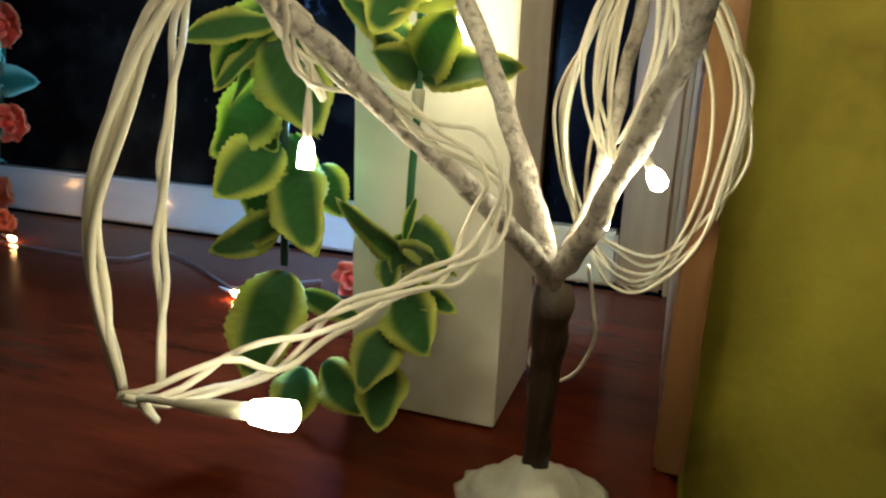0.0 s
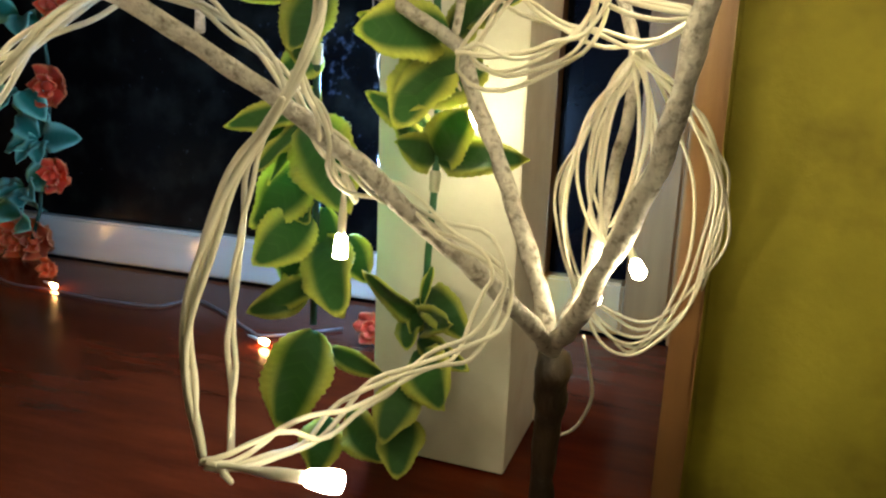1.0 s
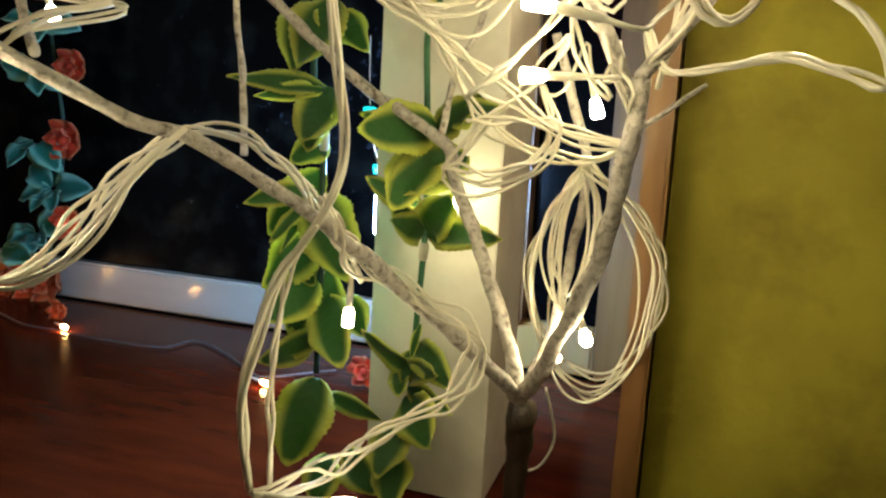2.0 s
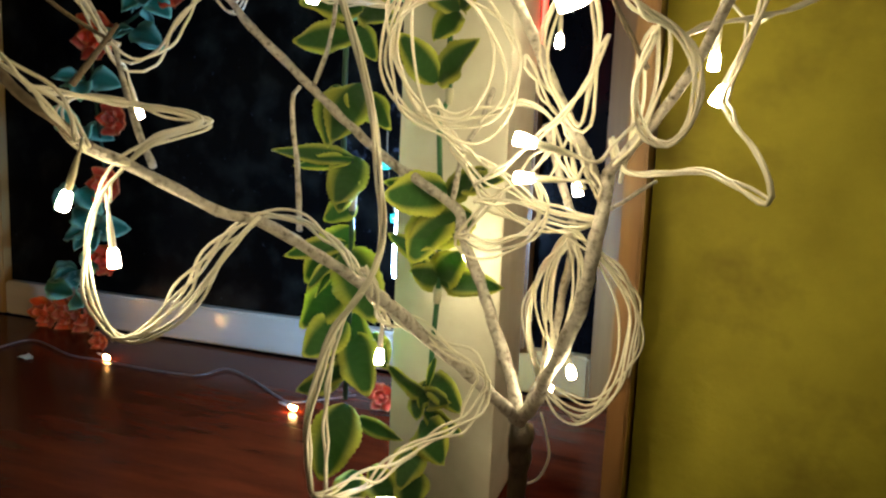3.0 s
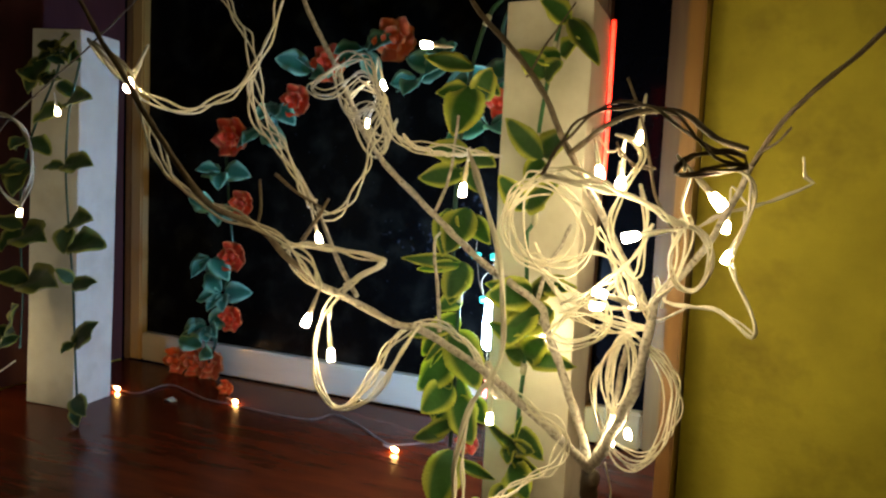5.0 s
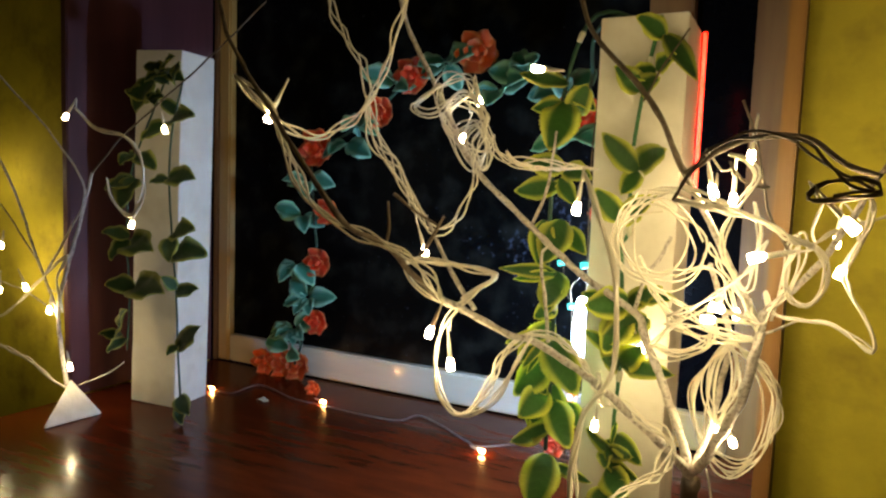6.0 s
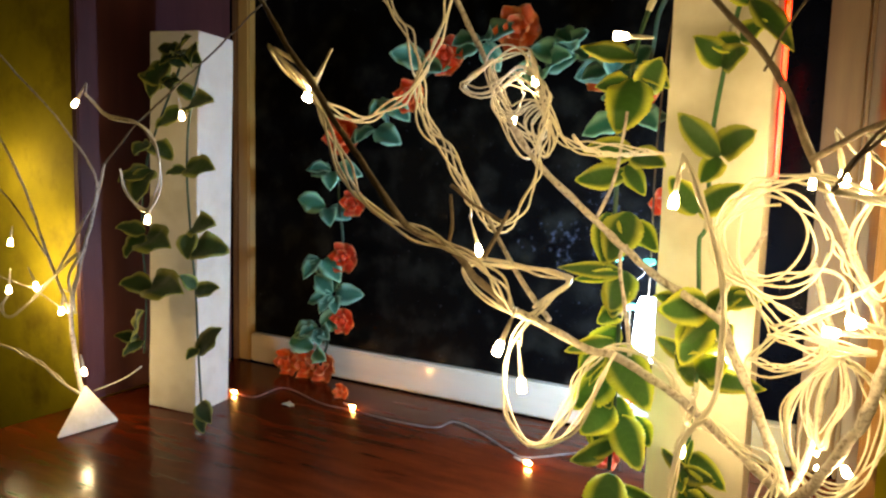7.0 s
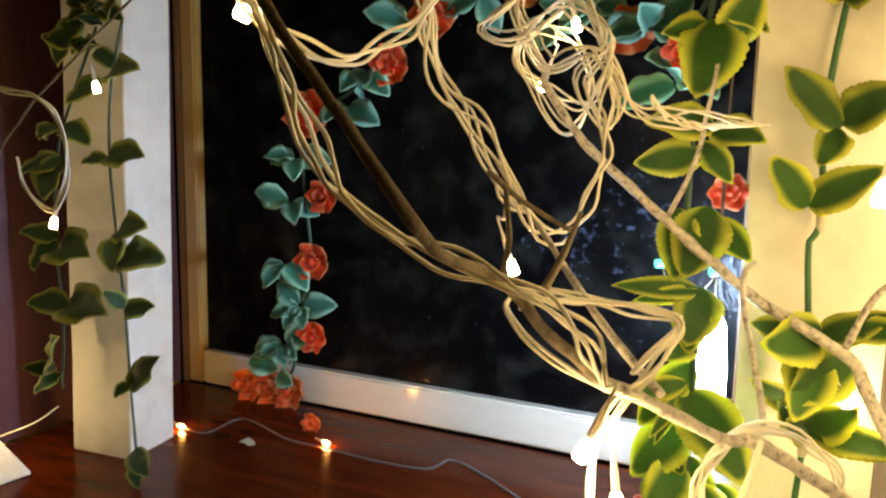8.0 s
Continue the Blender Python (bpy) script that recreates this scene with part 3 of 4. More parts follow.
for v in lump.verts:
    q = v.co.copy()
    k = 1 + 0.24 * noise.noise(q * 2.3) + 0.12 * noise.noise(q * 6) + 0.03 * noise.noise(q * 15)
    v.co = Vector((0.018 + 0.027 * q.x * k * (1.25 - 0.4 * q.z), 0.343 + 0.028 * q.y * k * (1.25 - 0.4 * q.z), max(0.0005, 0.003 + 0.015 * q.z * k + 0.008 * max(0.0, q.z) ** 5)))
part("base", lump, M_GLUE, tree, "rough white plaster lump")

# ---- fairy lights on the branch ----
lights = thing("string_lights", (0.02, 0.30, 0.3), "warm white fairy lights on cream cable wound over the branch", "string lights", "fairy lights")
C = [(-0.049, 0.176, 0.381), (-0.043, 0.168, 0.374), (-0.033, 0.168, 0.349), (-0.0245, 0.172, 0.319), (-0.020, 0.18, 0.286), (-0.022, 0.193, 0.249), (-0.024, 0.187, 0.23)] + [(-0.031, 0.185, 0.216), (-0.039, 0.18, 0.202), (-0.042, 0.17, 0.181), (-0.044, 0.164, 0.163), (-0.043, 0.164, 0.147), (-0.043, 0.168, 0.127)]
bundle(lights, C, 4, 0.0019, 1.6, 11, None, 0.0009)
C = [(-0.025, 0.18, 0.221), (-0.041, 0.19, 0.202), (-0.046, 0.19, 0.18), (-0.045, 0.185, 0.155), (-0.039, 0.175, 0.126)]
bundle(lights, C, 2, 0.0012, 2, 12)
C = [(-0.04, 0.165, 0.127), (-0.035, 0.17, 0.125), (-0.029, 0.18, 0.126), (-0.022, 0.195, 0.125), (-0.016, 0.215, 0.131), (-0.007, 0.235, 0.134), (0.002, 0.25, 0.138), (0.008, 0.26, 0.145), (0.011, 0.265, 0.154), (0.012, 0.262, 0.162), (0.004, 0.262, 0.171), (-0.01, 0.262, 0.177), (-0.026, 0.262, 0.185), (-0.039, 0.25, 0.193), (-0.043, 0.24, 0.204), (-0.04, 0.22, 0.22), (-0.036, 0.205, 0.229)]
bundle(lights, C, 4, 0.0056, 2.6, 13)
C = [(-0.046, 0.262, 0.184), (-0.05, 0.24, 0.208), (-0.056, 0.225, 0.23), (-0.066, 0.215, 0.243), (-0.078, 0.21, 0.249), (-0.094, 0.2, 0.25), (-0.105, 0.19, 0.24), (-0.109, 0.175, 0.229), (-0.108, 0.16, 0.216), (-0.113, 0.15, 0.205), (-0.116, 0.14, 0.2), (-0.125, 0.135, 0.198)]
bundle(lights, C, 4, 0.0046, 2.4, 14)
C = [(-0.087, 0.19, 0.251), (-0.091, 0.17, 0.236), (-0.097, 0.155, 0.214), (-0.109, 0.145, 0.2), (-0.125, 0.14, 0.196), (-0.138, 0.138, 0.208), (-0.145, 0.14, 0.228), (-0.145, 0.145, 0.251), (-0.137, 0.15, 0.27), (-0.125, 0.16, 0.285), (-0.121, 0.19, 0.297), (-0.142, 0.19, 0.301), (-0.161, 0.18, 0.304), (-0.175, 0.16, 0.306), (-0.175, 0.14, 0.307)]
bundle(lights, C, 3, 0.0036, 3, 15)
C = [(-0.128, 0.15, 0.275), (-0.145, 0.149, 0.277), (-0.165, 0.155, 0.283), (-0.183, 0.164, 0.292), (-0.193, 0.173, 0.301), (-0.185, 0.178, 0.307), (-0.16, 0.186, 0.305), (-0.138, 0.195, 0.300), (-0.122, 0.2, 0.297), (-0.126, 0.185, 0.290), (-0.134, 0.16, 0.281)]
bundle(lights, C, 2, 0.0028, 2, 42)
C = [(-0.14, 0.138, 0.282), (-0.145, 0.12, 0.302), (-0.158, 0.105, 0.319), (-0.179, 0.095, 0.33), (-0.199, 0.085, 0.338), (-0.211, 0.075, 0.349), (-0.221, 0.07, 0.363)] + [(-0.238, 0.06, 0.414), (-0.259, 0.05, 0.435)]
bundle(lights, C, 4, 0.0062, 1.8, 16)
C = [(-0.232, 0.17, 0.438), (-0.232, 0.18, 0.401), (-0.211, 0.19, 0.376), (-0.2, 0.2, 0.351), (-0.189, 0.21, 0.331), (-0.178, 0.22, 0.332), (-0.169, 0.24, 0.359), (-0.173, 0.26, 0.386), (-0.177, 0.28, 0.406), (-0.176, 0.29, 0.433)]
bundle(lights, C, 3, 0.0050, 2.6, 17)
C = [(-0.298, 0.2, 0.539), (-0.279, 0.2, 0.498), (-0.253, 0.2, 0.458), (-0.246, 0.205, 0.414), (-0.228, 0.21, 0.38), (-0.212, 0.22, 0.346), (-0.2, 0.22, 0.339)]
bundle(lights, C, 3, 0.0058, 2.4, 18)
C = [(-0.233, 0.3, 0.467), (-0.256, 0.29, 0.444), (-0.233, 0.29, 0.438), (-0.208, 0.3, 0.458), (-0.178, 0.29, 0.432), (-0.195, 0.29, 0.411), (-0.179, 0.29, 0.384), (-0.172, 0.29, 0.4), (-0.19, 0.29, 0.427), (-0.219, 0.3, 0.422), (-0.242, 0.31, 0.463), (-0.202, 0.3, 0.471), (-0.178, 0.29, 0.421), (-0.162, 0.31, 0.393), (-0.126, 0.34, 0.39), (-0.101, 0.37, 0.39)]
bundle(lights, C, 4, 0.0068, 3, 19)
C = [(-0.152, 0.28, 0.401), (-0.147, 0.29, 0.392), (-0.138, 0.32, 0.387), (-0.121, 0.36, 0.389), (-0.095, 0.385, 0.39)]
bundle(lights, C, 3, 0.003, 2, 20)
C = [(-0.262, 0.05, 0.438), (-0.246, 0.07, 0.412), (-0.238, 0.1, 0.399), (-0.232, 0.13, 0.408), (-0.226, 0.16, 0.43), (-0.218, 0.18, 0.474), (-0.201, 0.18, 0.525)]
bundle(lights, C, 3, 0.0042, 1.6, 27)
C = [(-0.232, 0.37, 0.468), (-0.257, 0.36, 0.443), (-0.247, 0.35, 0.418), (-0.219, 0.35, 0.385), (-0.203, 0.35, 0.412), (-0.22, 0.36, 0.448), (-0.252, 0.37, 0.459), (-0.26, 0.36, 0.434), (-0.21, 0.35, 0.403), (-0.195, 0.35, 0.421)]
bundle(lights, C, 3, 0.0058, 2, 28)

# hanging loops
RING = (-0.001, 0.215, 0.331)
rnd = random.Random(5)
LOOP = [(0.047, 0.31, 0.243), (0.059, 0.325, 0.232), (0.073, 0.345, 0.215), (0.085, 0.365, 0.188), (0.086, 0.38, 0.156), (0.077, 0.39, 0.124), (0.057, 0.392, 0.101), (0.039, 0.385, 0.105), (0.021, 0.37, 0.127), (0.014, 0.36, 0.158), (0.015, 0.35, 0.186), (0.028, 0.33, 0.218), (0.041, 0.315, 0.236)]
TOP = Vector(LOOP[0])
for k in range(7):
    sx, sz, dy = rnd.uniform(0.52, 1.07), rnd.uniform(0.9, 1.03), rnd.uniform(-0.012, 0.012)
    pts = []
    for i, q in enumerate(LOOP):
        d = Vector(q) - TOP
        j = 0.0028
        pts.append(TOP + Vector((d.x * sx + rnd.uniform(-j, j), d.y + dy, d.z * sz + rnd.uniform(-j, j))))
    cord(lights, pts + [pts[0]], 0.00086)
DROP = [(0.047, 0.31, 0.243), (0.053, 0.32, 0.223), (0.053, 0.325, 0.201), (0.046, 0.335, 0.178), (0.04, 0.34, 0.159), (0.033, 0.34, 0.163), (0.028, 0.335, 0.189), (0.033, 0.325, 0.216), (0.042, 0.315, 0.236)]
for k in range(6):
    sx, sz, dy = rnd.uniform(0.55, 1.3), rnd.uniform(0.8, 1.1), rnd.uniform(-0.012, 0.012)
    pts = [TOP + Vector(((q[0] - TOP.x) * sx + rnd.uniform(-0.002, 0.002), q[1] - TOP.y + dy, (q[2] - TOP.z) * sz)) for q in DROP]
    cord(lights, pts + [pts[0]], 0.00086)
C = [(0.034, 0.325, 0.124), (0.036, 0.34, 0.104), (0.037, 0.35, 0.085), (0.03, 0.36, 0.065), (0.021, 0.365, 0.056), (0.013, 0.365, 0.056), (0.007, 0.365, 0.063), (0.01, 0.36, 0.08)]
cord(lights, C)
C = [(-0.022, 0.26, 0.315), (-0.012, 0.27, 0.288), (-0.002, 0.275, 0.269), (0.01, 0.28, 0.256), (0.03, 0.29, 0.247), (0.051, 0.305, 0.246), (0.064, 0.3, 0.252)]
bundle(lights, C, 3, 0.0035, 1.5, 31)
C = [(0.046, 0.24, 0.293), (0.031, 0.26, 0.278), (0.012, 0.27, 0.265), (-0.005, 0.275, 0.248), (-0.01, 0.28, 0.237), (0.004, 0.28, 0.232), (0.022, 0.28, 0.236), (0.032, 0.28, 0.245), (0.035, 0.28, 0.261), (0.03, 0.28, 0.278)]
bundle(lights, C, 3, 0.0045, 0.6, 32)
C = [(0.056, 0.15, 0.357), (0.033, 0.16, 0.368), (0.012, 0.18, 0.369), (-0.01, 0.2, 0.363), (-0.026, 0.21, 0.345), (-0.03, 0.22, 0.327), (-0.024, 0.23, 0.307), (-0.007, 0.245, 0.293), (0.013, 0.26, 0.277), (0.038, 0.27, 0.259), (0.067, 0.28, 0.253)]
bundle(lights, C, 4, 0.0065, 0.5, 33)
rnd = random.Random(77)
for k in range(4):
    rx, rz, ph = rnd.uniform(0.017, 0.034), rnd.uniform(0.022, 0.038), rnd.uniform(0, 6.28)
    mx, mz = rnd.uniform(-0.007, 0.007), rnd.uniform(-0.006, 0.006)
    ring = []
    for i in range(15):
        w = ph + 2 * math.pi * i / 14 * 0.96
        ring.append((RING[0] + mx + rx * math.cos(w) * (1 + 0.06 * math.sin(3 * w + k)), RING[1] - 0.7 * rz * math.sin(w) + 0.003 * math.sin(2 * w + k), RING[2] + mz + rz * math.sin(w)))
    cord(lights, ring)
    CABLE.extend(Vector(q) for q in ring)
C = [(-0.022, 0.23, 0.306), (0.007, 0.235, 0.305), (0.03, 0.24, 0.312), (0.044, 0.245, 0.305), (0.051, 0.25, 0.284), (0.062, 0.25, 0.271)]
bundle(lights, C, 2, 0.004, 0.7, 35)
C = [(0.035, 0.22, 0.332), (0.043, 0.225, 0.317), (0.055, 0.235, 0.299), (0.063, 0.24, 0.284), (0.07, 0.25, 0.264)]
bundle(lights, C, 3, 0.0035, 0.8, 36)
C = [(0.074, 0.2, 0.337), (0.064, 0.21, 0.318), (0.047, 0.22, 0.299), (0.024, 0.235, 0.281), (0.004, 0.25, 0.27)]
bundle(lights, C, 2, 0.0030, 1.5, 37)
C = [(0.064, 0.2, 0.363), (0.069, 0.205, 0.342), (0.066, 0.215, 0.318), (0.062, 0.22, 0.3), (0.049, 0.22, 0.316), (0.045, 0.215, 0.335), (0.049, 0.21, 0.351), (0.058, 0.2, 0.366), (0.064, 0.2, 0.381), (0.057, 0.2, 0.391), (0.046, 0.2, 0.395)]
bundle(lights, C, 3, 0.0030, 1, 38)
C = [(0.047, 0.2, 0.39), (0.054, 0.2, 0.379), (0.064, 0.2, 0.374), (0.073, 0.2, 0.373)]
bundle(lights, C, 2, 0.0020, 2, 39, M_DARKCORD)
C = [(-0.012, 0.27, 0.239), (0.012, 0.27, 0.239), (0.033, 0.27, 0.247), (0.039, 0.265, 0.26), (0.024, 0.265, 0.262), (0.0, 0.265, 0.26)]
bundle(lights, C, 2, 0.0030, 2, 40)
C = [(0.079, 0.25, 0.275), (0.084, 0.235, 0.307), (0.087, 0.22, 0.333), (0.094, 0.21, 0.342), (0.094, 0.22, 0.318), (0.086, 0.235, 0.294), (0.076, 0.245, 0.283)]
bundle(lights, C, 2, 0.0030, 1, 41)
C = [(0.075, 0.255, 0.285), (0.073, 0.25, 0.296), (0.081, 0.245, 0.281), (0.1, 0.23, 0.281), (0.116, 0.215, 0.283), (0.128, 0.2, 0.278), (0.139, 0.188, 0.272), (0.139, 0.19, 0.28), (0.133, 0.2, 0.293), (0.124, 0.225, 0.307), (0.122, 0.236, 0.316), (0.128, 0.22, 0.335), (0.133, 0.2, 0.354), (0.13, 0.18, 0.368), (0.118, 0.16, 0.374)]
bundle(lights, C, 3, 0.0022, 3, 21)
C = [(0.031, 0.08, 0.363), (0.044, 0.09, 0.36), (0.059, 0.11, 0.357), (0.074, 0.14, 0.351), (0.089, 0.17, 0.341), (0.102, 0.19, 0.336), (0.109, 0.2, 0.324), (0.11, 0.21, 0.306), (0.1, 0.215, 0.293), (0.088, 0.21, 0.299), (0.086, 0.2, 0.318), (0.093, 0.19, 0.335)]
bundle(lights, C, 4, 0.0026, 3, 22)
C = [(0.03, 0.08, 0.363), (0.04, 0.08, 0.38), (0.055, 0.08, 0.395), (0.072, 0.08, 0.399), (0.089, 0.08, 0.395), (0.106, 0.083, 0.382), (0.118, 0.085, 0.374), (0.128, 0.085, 0.37)]
bundle(lights, C, 2, 0.0020, 2, 23, M_DARKCORD)
C = [(0.128, 0.085, 0.37), (0.117, 0.085, 0.367), (0.096, 0.085, 0.366), (0.104, 0.085, 0.375), (0.12, 0.085, 0.377), (0.127, 0.085, 0.372), (0.107, 0.085, 0.368)]
bundle(lights, C, 2, 0.0015, 2, 24, M_DARKCORD)
C = [(0.102, 0.205, 0.337), (0.116, 0.228, 0.346), (0.134, 0.246, 0.352), (0.15, 0.258, 0.358), (0.165, 0.265, 0.366), (0.170, 0.266, 0.370), (0.165, 0.262, 0.373), (0.162, 0.253, 0.386)]
bundle(lights, C, 2, 0.0011, 2, 26)
# unseen cable for the bulbs added at the branch top
bundle(lights, [(0.190, 0.14, 0.46), (0.198, 0.148, 0.51), (0.212, 0.140, 0.55), (0.222, 0.152, 0.59), (0.2, 0.165, 0.56)], 3, 0.003, 3, 29)
BULBS = [
    ((-0.147, 0.13, 0.254), (-0.14, 0.13, 0.271)),
    ((-0.135, 0.147, 0.227), (-0.138, 0.147, 0.252)),
    ((-0.219, 0.256, 0.3), (-0.225, 0.256, 0.317)),
    ((-0.248, 0.38, 0.416), (-0.239, 0.38, 0.439)),
    ((-0.216, 0.36, 0.452), (-0.222, 0.36, 0.475)),
    ((-0.103, 0.207, 0.461), (-0.076, 0.207, 0.458)),
    ((-0.054, 0.18, 0.349), (-0.051, 0.18, 0.373)),
    ((-0.052, 0.261, 0.162), (-0.05, 0.261, 0.196)),
    ((-0.037, 0.375, 0.209), (-0.048, 0.375, 0.235)),
    ((-0.023, 0.43, 0.315), (-0.022, 0.43, 0.338)),
    ((0.068, 0.114, 0.331), (0.084, 0.114, 0.335)),
    ((0.019, 0.39, 0.362), (0.019, 0.39, 0.379)),
]
BULBS += [
    ((0.043, 0.173, 0.293), (0.055, 0.173, 0.29)),
    ((0.033, 0.219, 0.276), (0.054, 0.219, 0.276)),
    ((0.052, 0.3, 0.265), (0.047, 0.3, 0.286)),
    ((0.119, 0.089, 0.35), (0.107, 0.089, 0.363)),
    ((0.117, 0.267, 0.331), (0.118, 0.267, 0.346)),
    ((0.118, 0.236, 0.312), (0.123, 0.236, 0.324)),
    ((0.057, 0.287, 0.163), (0.050, 0.312, 0.170)),
    ((0.002, 0.161, 0.134), (-0.008, 0.161, 0.133)),
    ((-0.25, 0.069, 0.408), (-0.241, 0.069, 0.422)),

]
BULBS += [
    ((0.058, 0.22, 0.39), (0.059, 0.22, 0.401)),
    ((0.049, 0.22, 0.359), (0.049, 0.22, 0.371)),
    ((0.038, 0.2, 0.365), (0.035, 0.2, 0.379)),
]
# three unseen bulbs added high up to brighten the wall on the right
BULBS += [((0.214, 0.128, 0.535), (0.206, 0.14, 0.565)), ((0.172, 0.175, 0.515), (0.195, 0.16, 0.535)), ((0.235, 0.17, 0.56), (0.222, 0.15, 0.59))]
for tip, tail in BULBS:
    led(lights, tip, tail)
# no real bulbs: glowing caps added as glints of a neighbouring bulb on the loops
for tip, tail in [
    ((0.038, 0.344, 0.153), (0.039, 0.344, 0.167)),
    ((0.038, 0.33, 0.147), (0.04, 0.33, 0.162)),
    ((0.038, 0.33, 0.138), (0.044, 0.33, 0.153)),
]:
    led(lights, tip, tail, M_GLINT, 0.34, sleeve=False)

# ---- vines at the pillar ----
FACE = (0.15, -1, 0.25)
rnd = random.Random(21)
vine = thing("artificial_vine", (-0.06, 0.39, 0.3), "artificial vine with yellow-edged green cloth leaves before the card pillar", "vine", "vines")
stem(vine, [(-0.043, 0.4, 0.541), (-0.053, 0.398, 0.489), (-0.063, 0.396, 0.403), (-0.061, 0.394, 0.327)] + [(-0.067, 0.392, 0.316), (-0.064, 0.39, 0.264), (-0.061, 0.388, 0.196), (-0.064, 0.388, 0.136), (-0.065, 0.388, 0.097), (-0.069, 0.388, 0.056)], 0.0021, M_STEM, 6)
for base, tip, w in [((-0.056, 0.385, 0.259), (-0.09, 0.345, 0.255), 0.036), ((-0.058, 0.385, 0.246), (-0.07, 0.35, 0.209), 0.034), ((-0.046, 0.385, 0.263), (-0.005, 0.35, 0.27), 0.018), ((-0.061, 0.388, 0.192), (-0.074, 0.36, 0.201), 0.022), ((-0.06, 0.388, 0.192), (-0.035, 0.36, 0.22), 0.028), ((-0.06, 0.388, 0.191), (-0.002, 0.355, 0.197), 0.022), ((-0.064, 0.39, 0.188), (-0.079, 0.37, 0.214), 0.018), ((-0.064, 0.388, 0.116), (-0.026, 0.35, 0.105), 0.022), ((-0.066, 0.388, 0.112), (-0.065, 0.37, 0.095), 0.016)] + [((-0.066, 0.385, 0.101), (-0.079, 0.335, 0.138), 0.013), ((-0.067, 0.385, 0.099), (-0.035, 0.35, 0.112), 0.018), ((-0.068, 0.385, 0.081), (-0.039, 0.355, 0.062), 0.032), ((-0.072, 0.385, 0.1), (-0.064, 0.36, 0.09), 0.016), ((-0.068, 0.388, 0.087), (-0.031, 0.37, 0.08), 0.016), ((-0.065, 0.37, 0.066), (-0.069, 0.34, 0.044), 0.026), ((-0.069, 0.375, 0.043), (-0.062, 0.345, 0.022), 0.028), ((-0.061, 0.388, 0.131), (-0.064, 0.38, 0.108), 0.006)]:
    leaf(vine, LEAVES, base, tip, w, FACE, rnd)
for base, tip, w in [((-0.055, 0.39, 0.388), (-0.088, 0.37, 0.425), 0.026), ((-0.055, 0.39, 0.392), (-0.024, 0.36, 0.409), 0.03), ((-0.055, 0.39, 0.388), (-0.066, 0.37, 0.364), 0.022), ((-0.07, 0.39, 0.338), (-0.092, 0.37, 0.37), 0.026), ((-0.069, 0.39, 0.34), (-0.031, 0.365, 0.364), 0.026), ((-0.069, 0.39, 0.339), (-0.052, 0.38, 0.348), 0.02), ((-0.061, 0.39, 0.252), (-0.099, 0.365, 0.264), 0.022), ((-0.059, 0.39, 0.253), (-0.02, 0.365, 0.278), 0.022), ((-0.037, 0.39, 0.242), (-0.075, 0.355, 0.218), 0.034), ((-0.063, 0.39, 0.205), (-0.096, 0.37, 0.226), 0.018), ((-0.058, 0.392, 0.467), (-0.08, 0.37, 0.489), 0.026), ((-0.058, 0.392, 0.467), (-0.036, 0.37, 0.477), 0.026)] + [((-0.038, 0.396, 0.519), (-0.063, 0.38, 0.538), 0.024), ((-0.038, 0.396, 0.522), (-0.002, 0.37, 0.472), 0.022), ((-0.045, 0.396, 0.488), (-0.067, 0.38, 0.482), 0.022), ((-0.045, 0.396, 0.489), (-0.024, 0.38, 0.5), 0.022)]:
    leaf(vine, LEAVES, base, tip, w, FACE, rnd)

vine2 = thing("artificial_vine", (-0.13, 0.36, 0.3), "artificial vine with yellow-edged green cloth leaves hanging beside the card pillar", "vine", "vines")
stem(vine2, [(-0.075, 0.44, 0.549), (-0.100, 0.415, 0.553), (-0.118, 0.402, 0.538), (-0.132, 0.392, 0.487), (-0.14, 0.386, 0.413), (-0.142, 0.384, 0.333), (-0.139, 0.382, 0.264)] + [(-0.132, 0.382, 0.279), (-0.132, 0.382, 0.228), (-0.132, 0.382, 0.175), (-0.133, 0.382, 0.128), (-0.134, 0.382, 0.088)], 0.0022, M_DARKSTEM, 5)
for base, tip, w in [((-0.136, 0.382, 0.214), (-0.175, 0.355, 0.204), 0.017), ((-0.138, 0.382, 0.209), (-0.155, 0.355, 0.18), 0.011), ((-0.138, 0.382, 0.208), (-0.153, 0.365, 0.172), 0.01), ((-0.138, 0.382, 0.208), (-0.093, 0.345, 0.164), 0.042), ((-0.136, 0.382, 0.155), (-0.155, 0.352, 0.128), 0.034), ((-0.147, 0.385, 0.169), (-0.134, 0.375, 0.15), 0.02), ((-0.126, 0.382, 0.142), (-0.099, 0.348, 0.107), 0.034), ((-0.114, 0.385, 0.144), (-0.097, 0.38, 0.119), 0.024), ((-0.137, 0.382, 0.108), (-0.166, 0.36, 0.097), 0.02), ((-0.145, 0.386, 0.129), (-0.145, 0.38, 0.101), 0.02), ((-0.129, 0.375, 0.087), (-0.136, 0.348, 0.034), 0.042), ((-0.123, 0.382, 0.074), (-0.08, 0.375, 0.066), 0.014)] + [((-0.123, 0.382, 0.03), (-0.124, 0.365, -0.001), 0.028), ((-0.109, 0.382, 0.036), (-0.08, 0.37, 0.015), 0.026)] + [((-0.148, 0.382, 0.335), (-0.145, 0.365, 0.287), 0.028), ((-0.132, 0.382, 0.279), (-0.171, 0.36, 0.272), 0.013), ((-0.134, 0.382, 0.273), (-0.134, 0.365, 0.239), 0.026), ((-0.128, 0.382, 0.117), (-0.163, 0.365, 0.096), 0.018)]:
    leaf(vine2, LEAVES, base, tip, w, FACE, rnd)
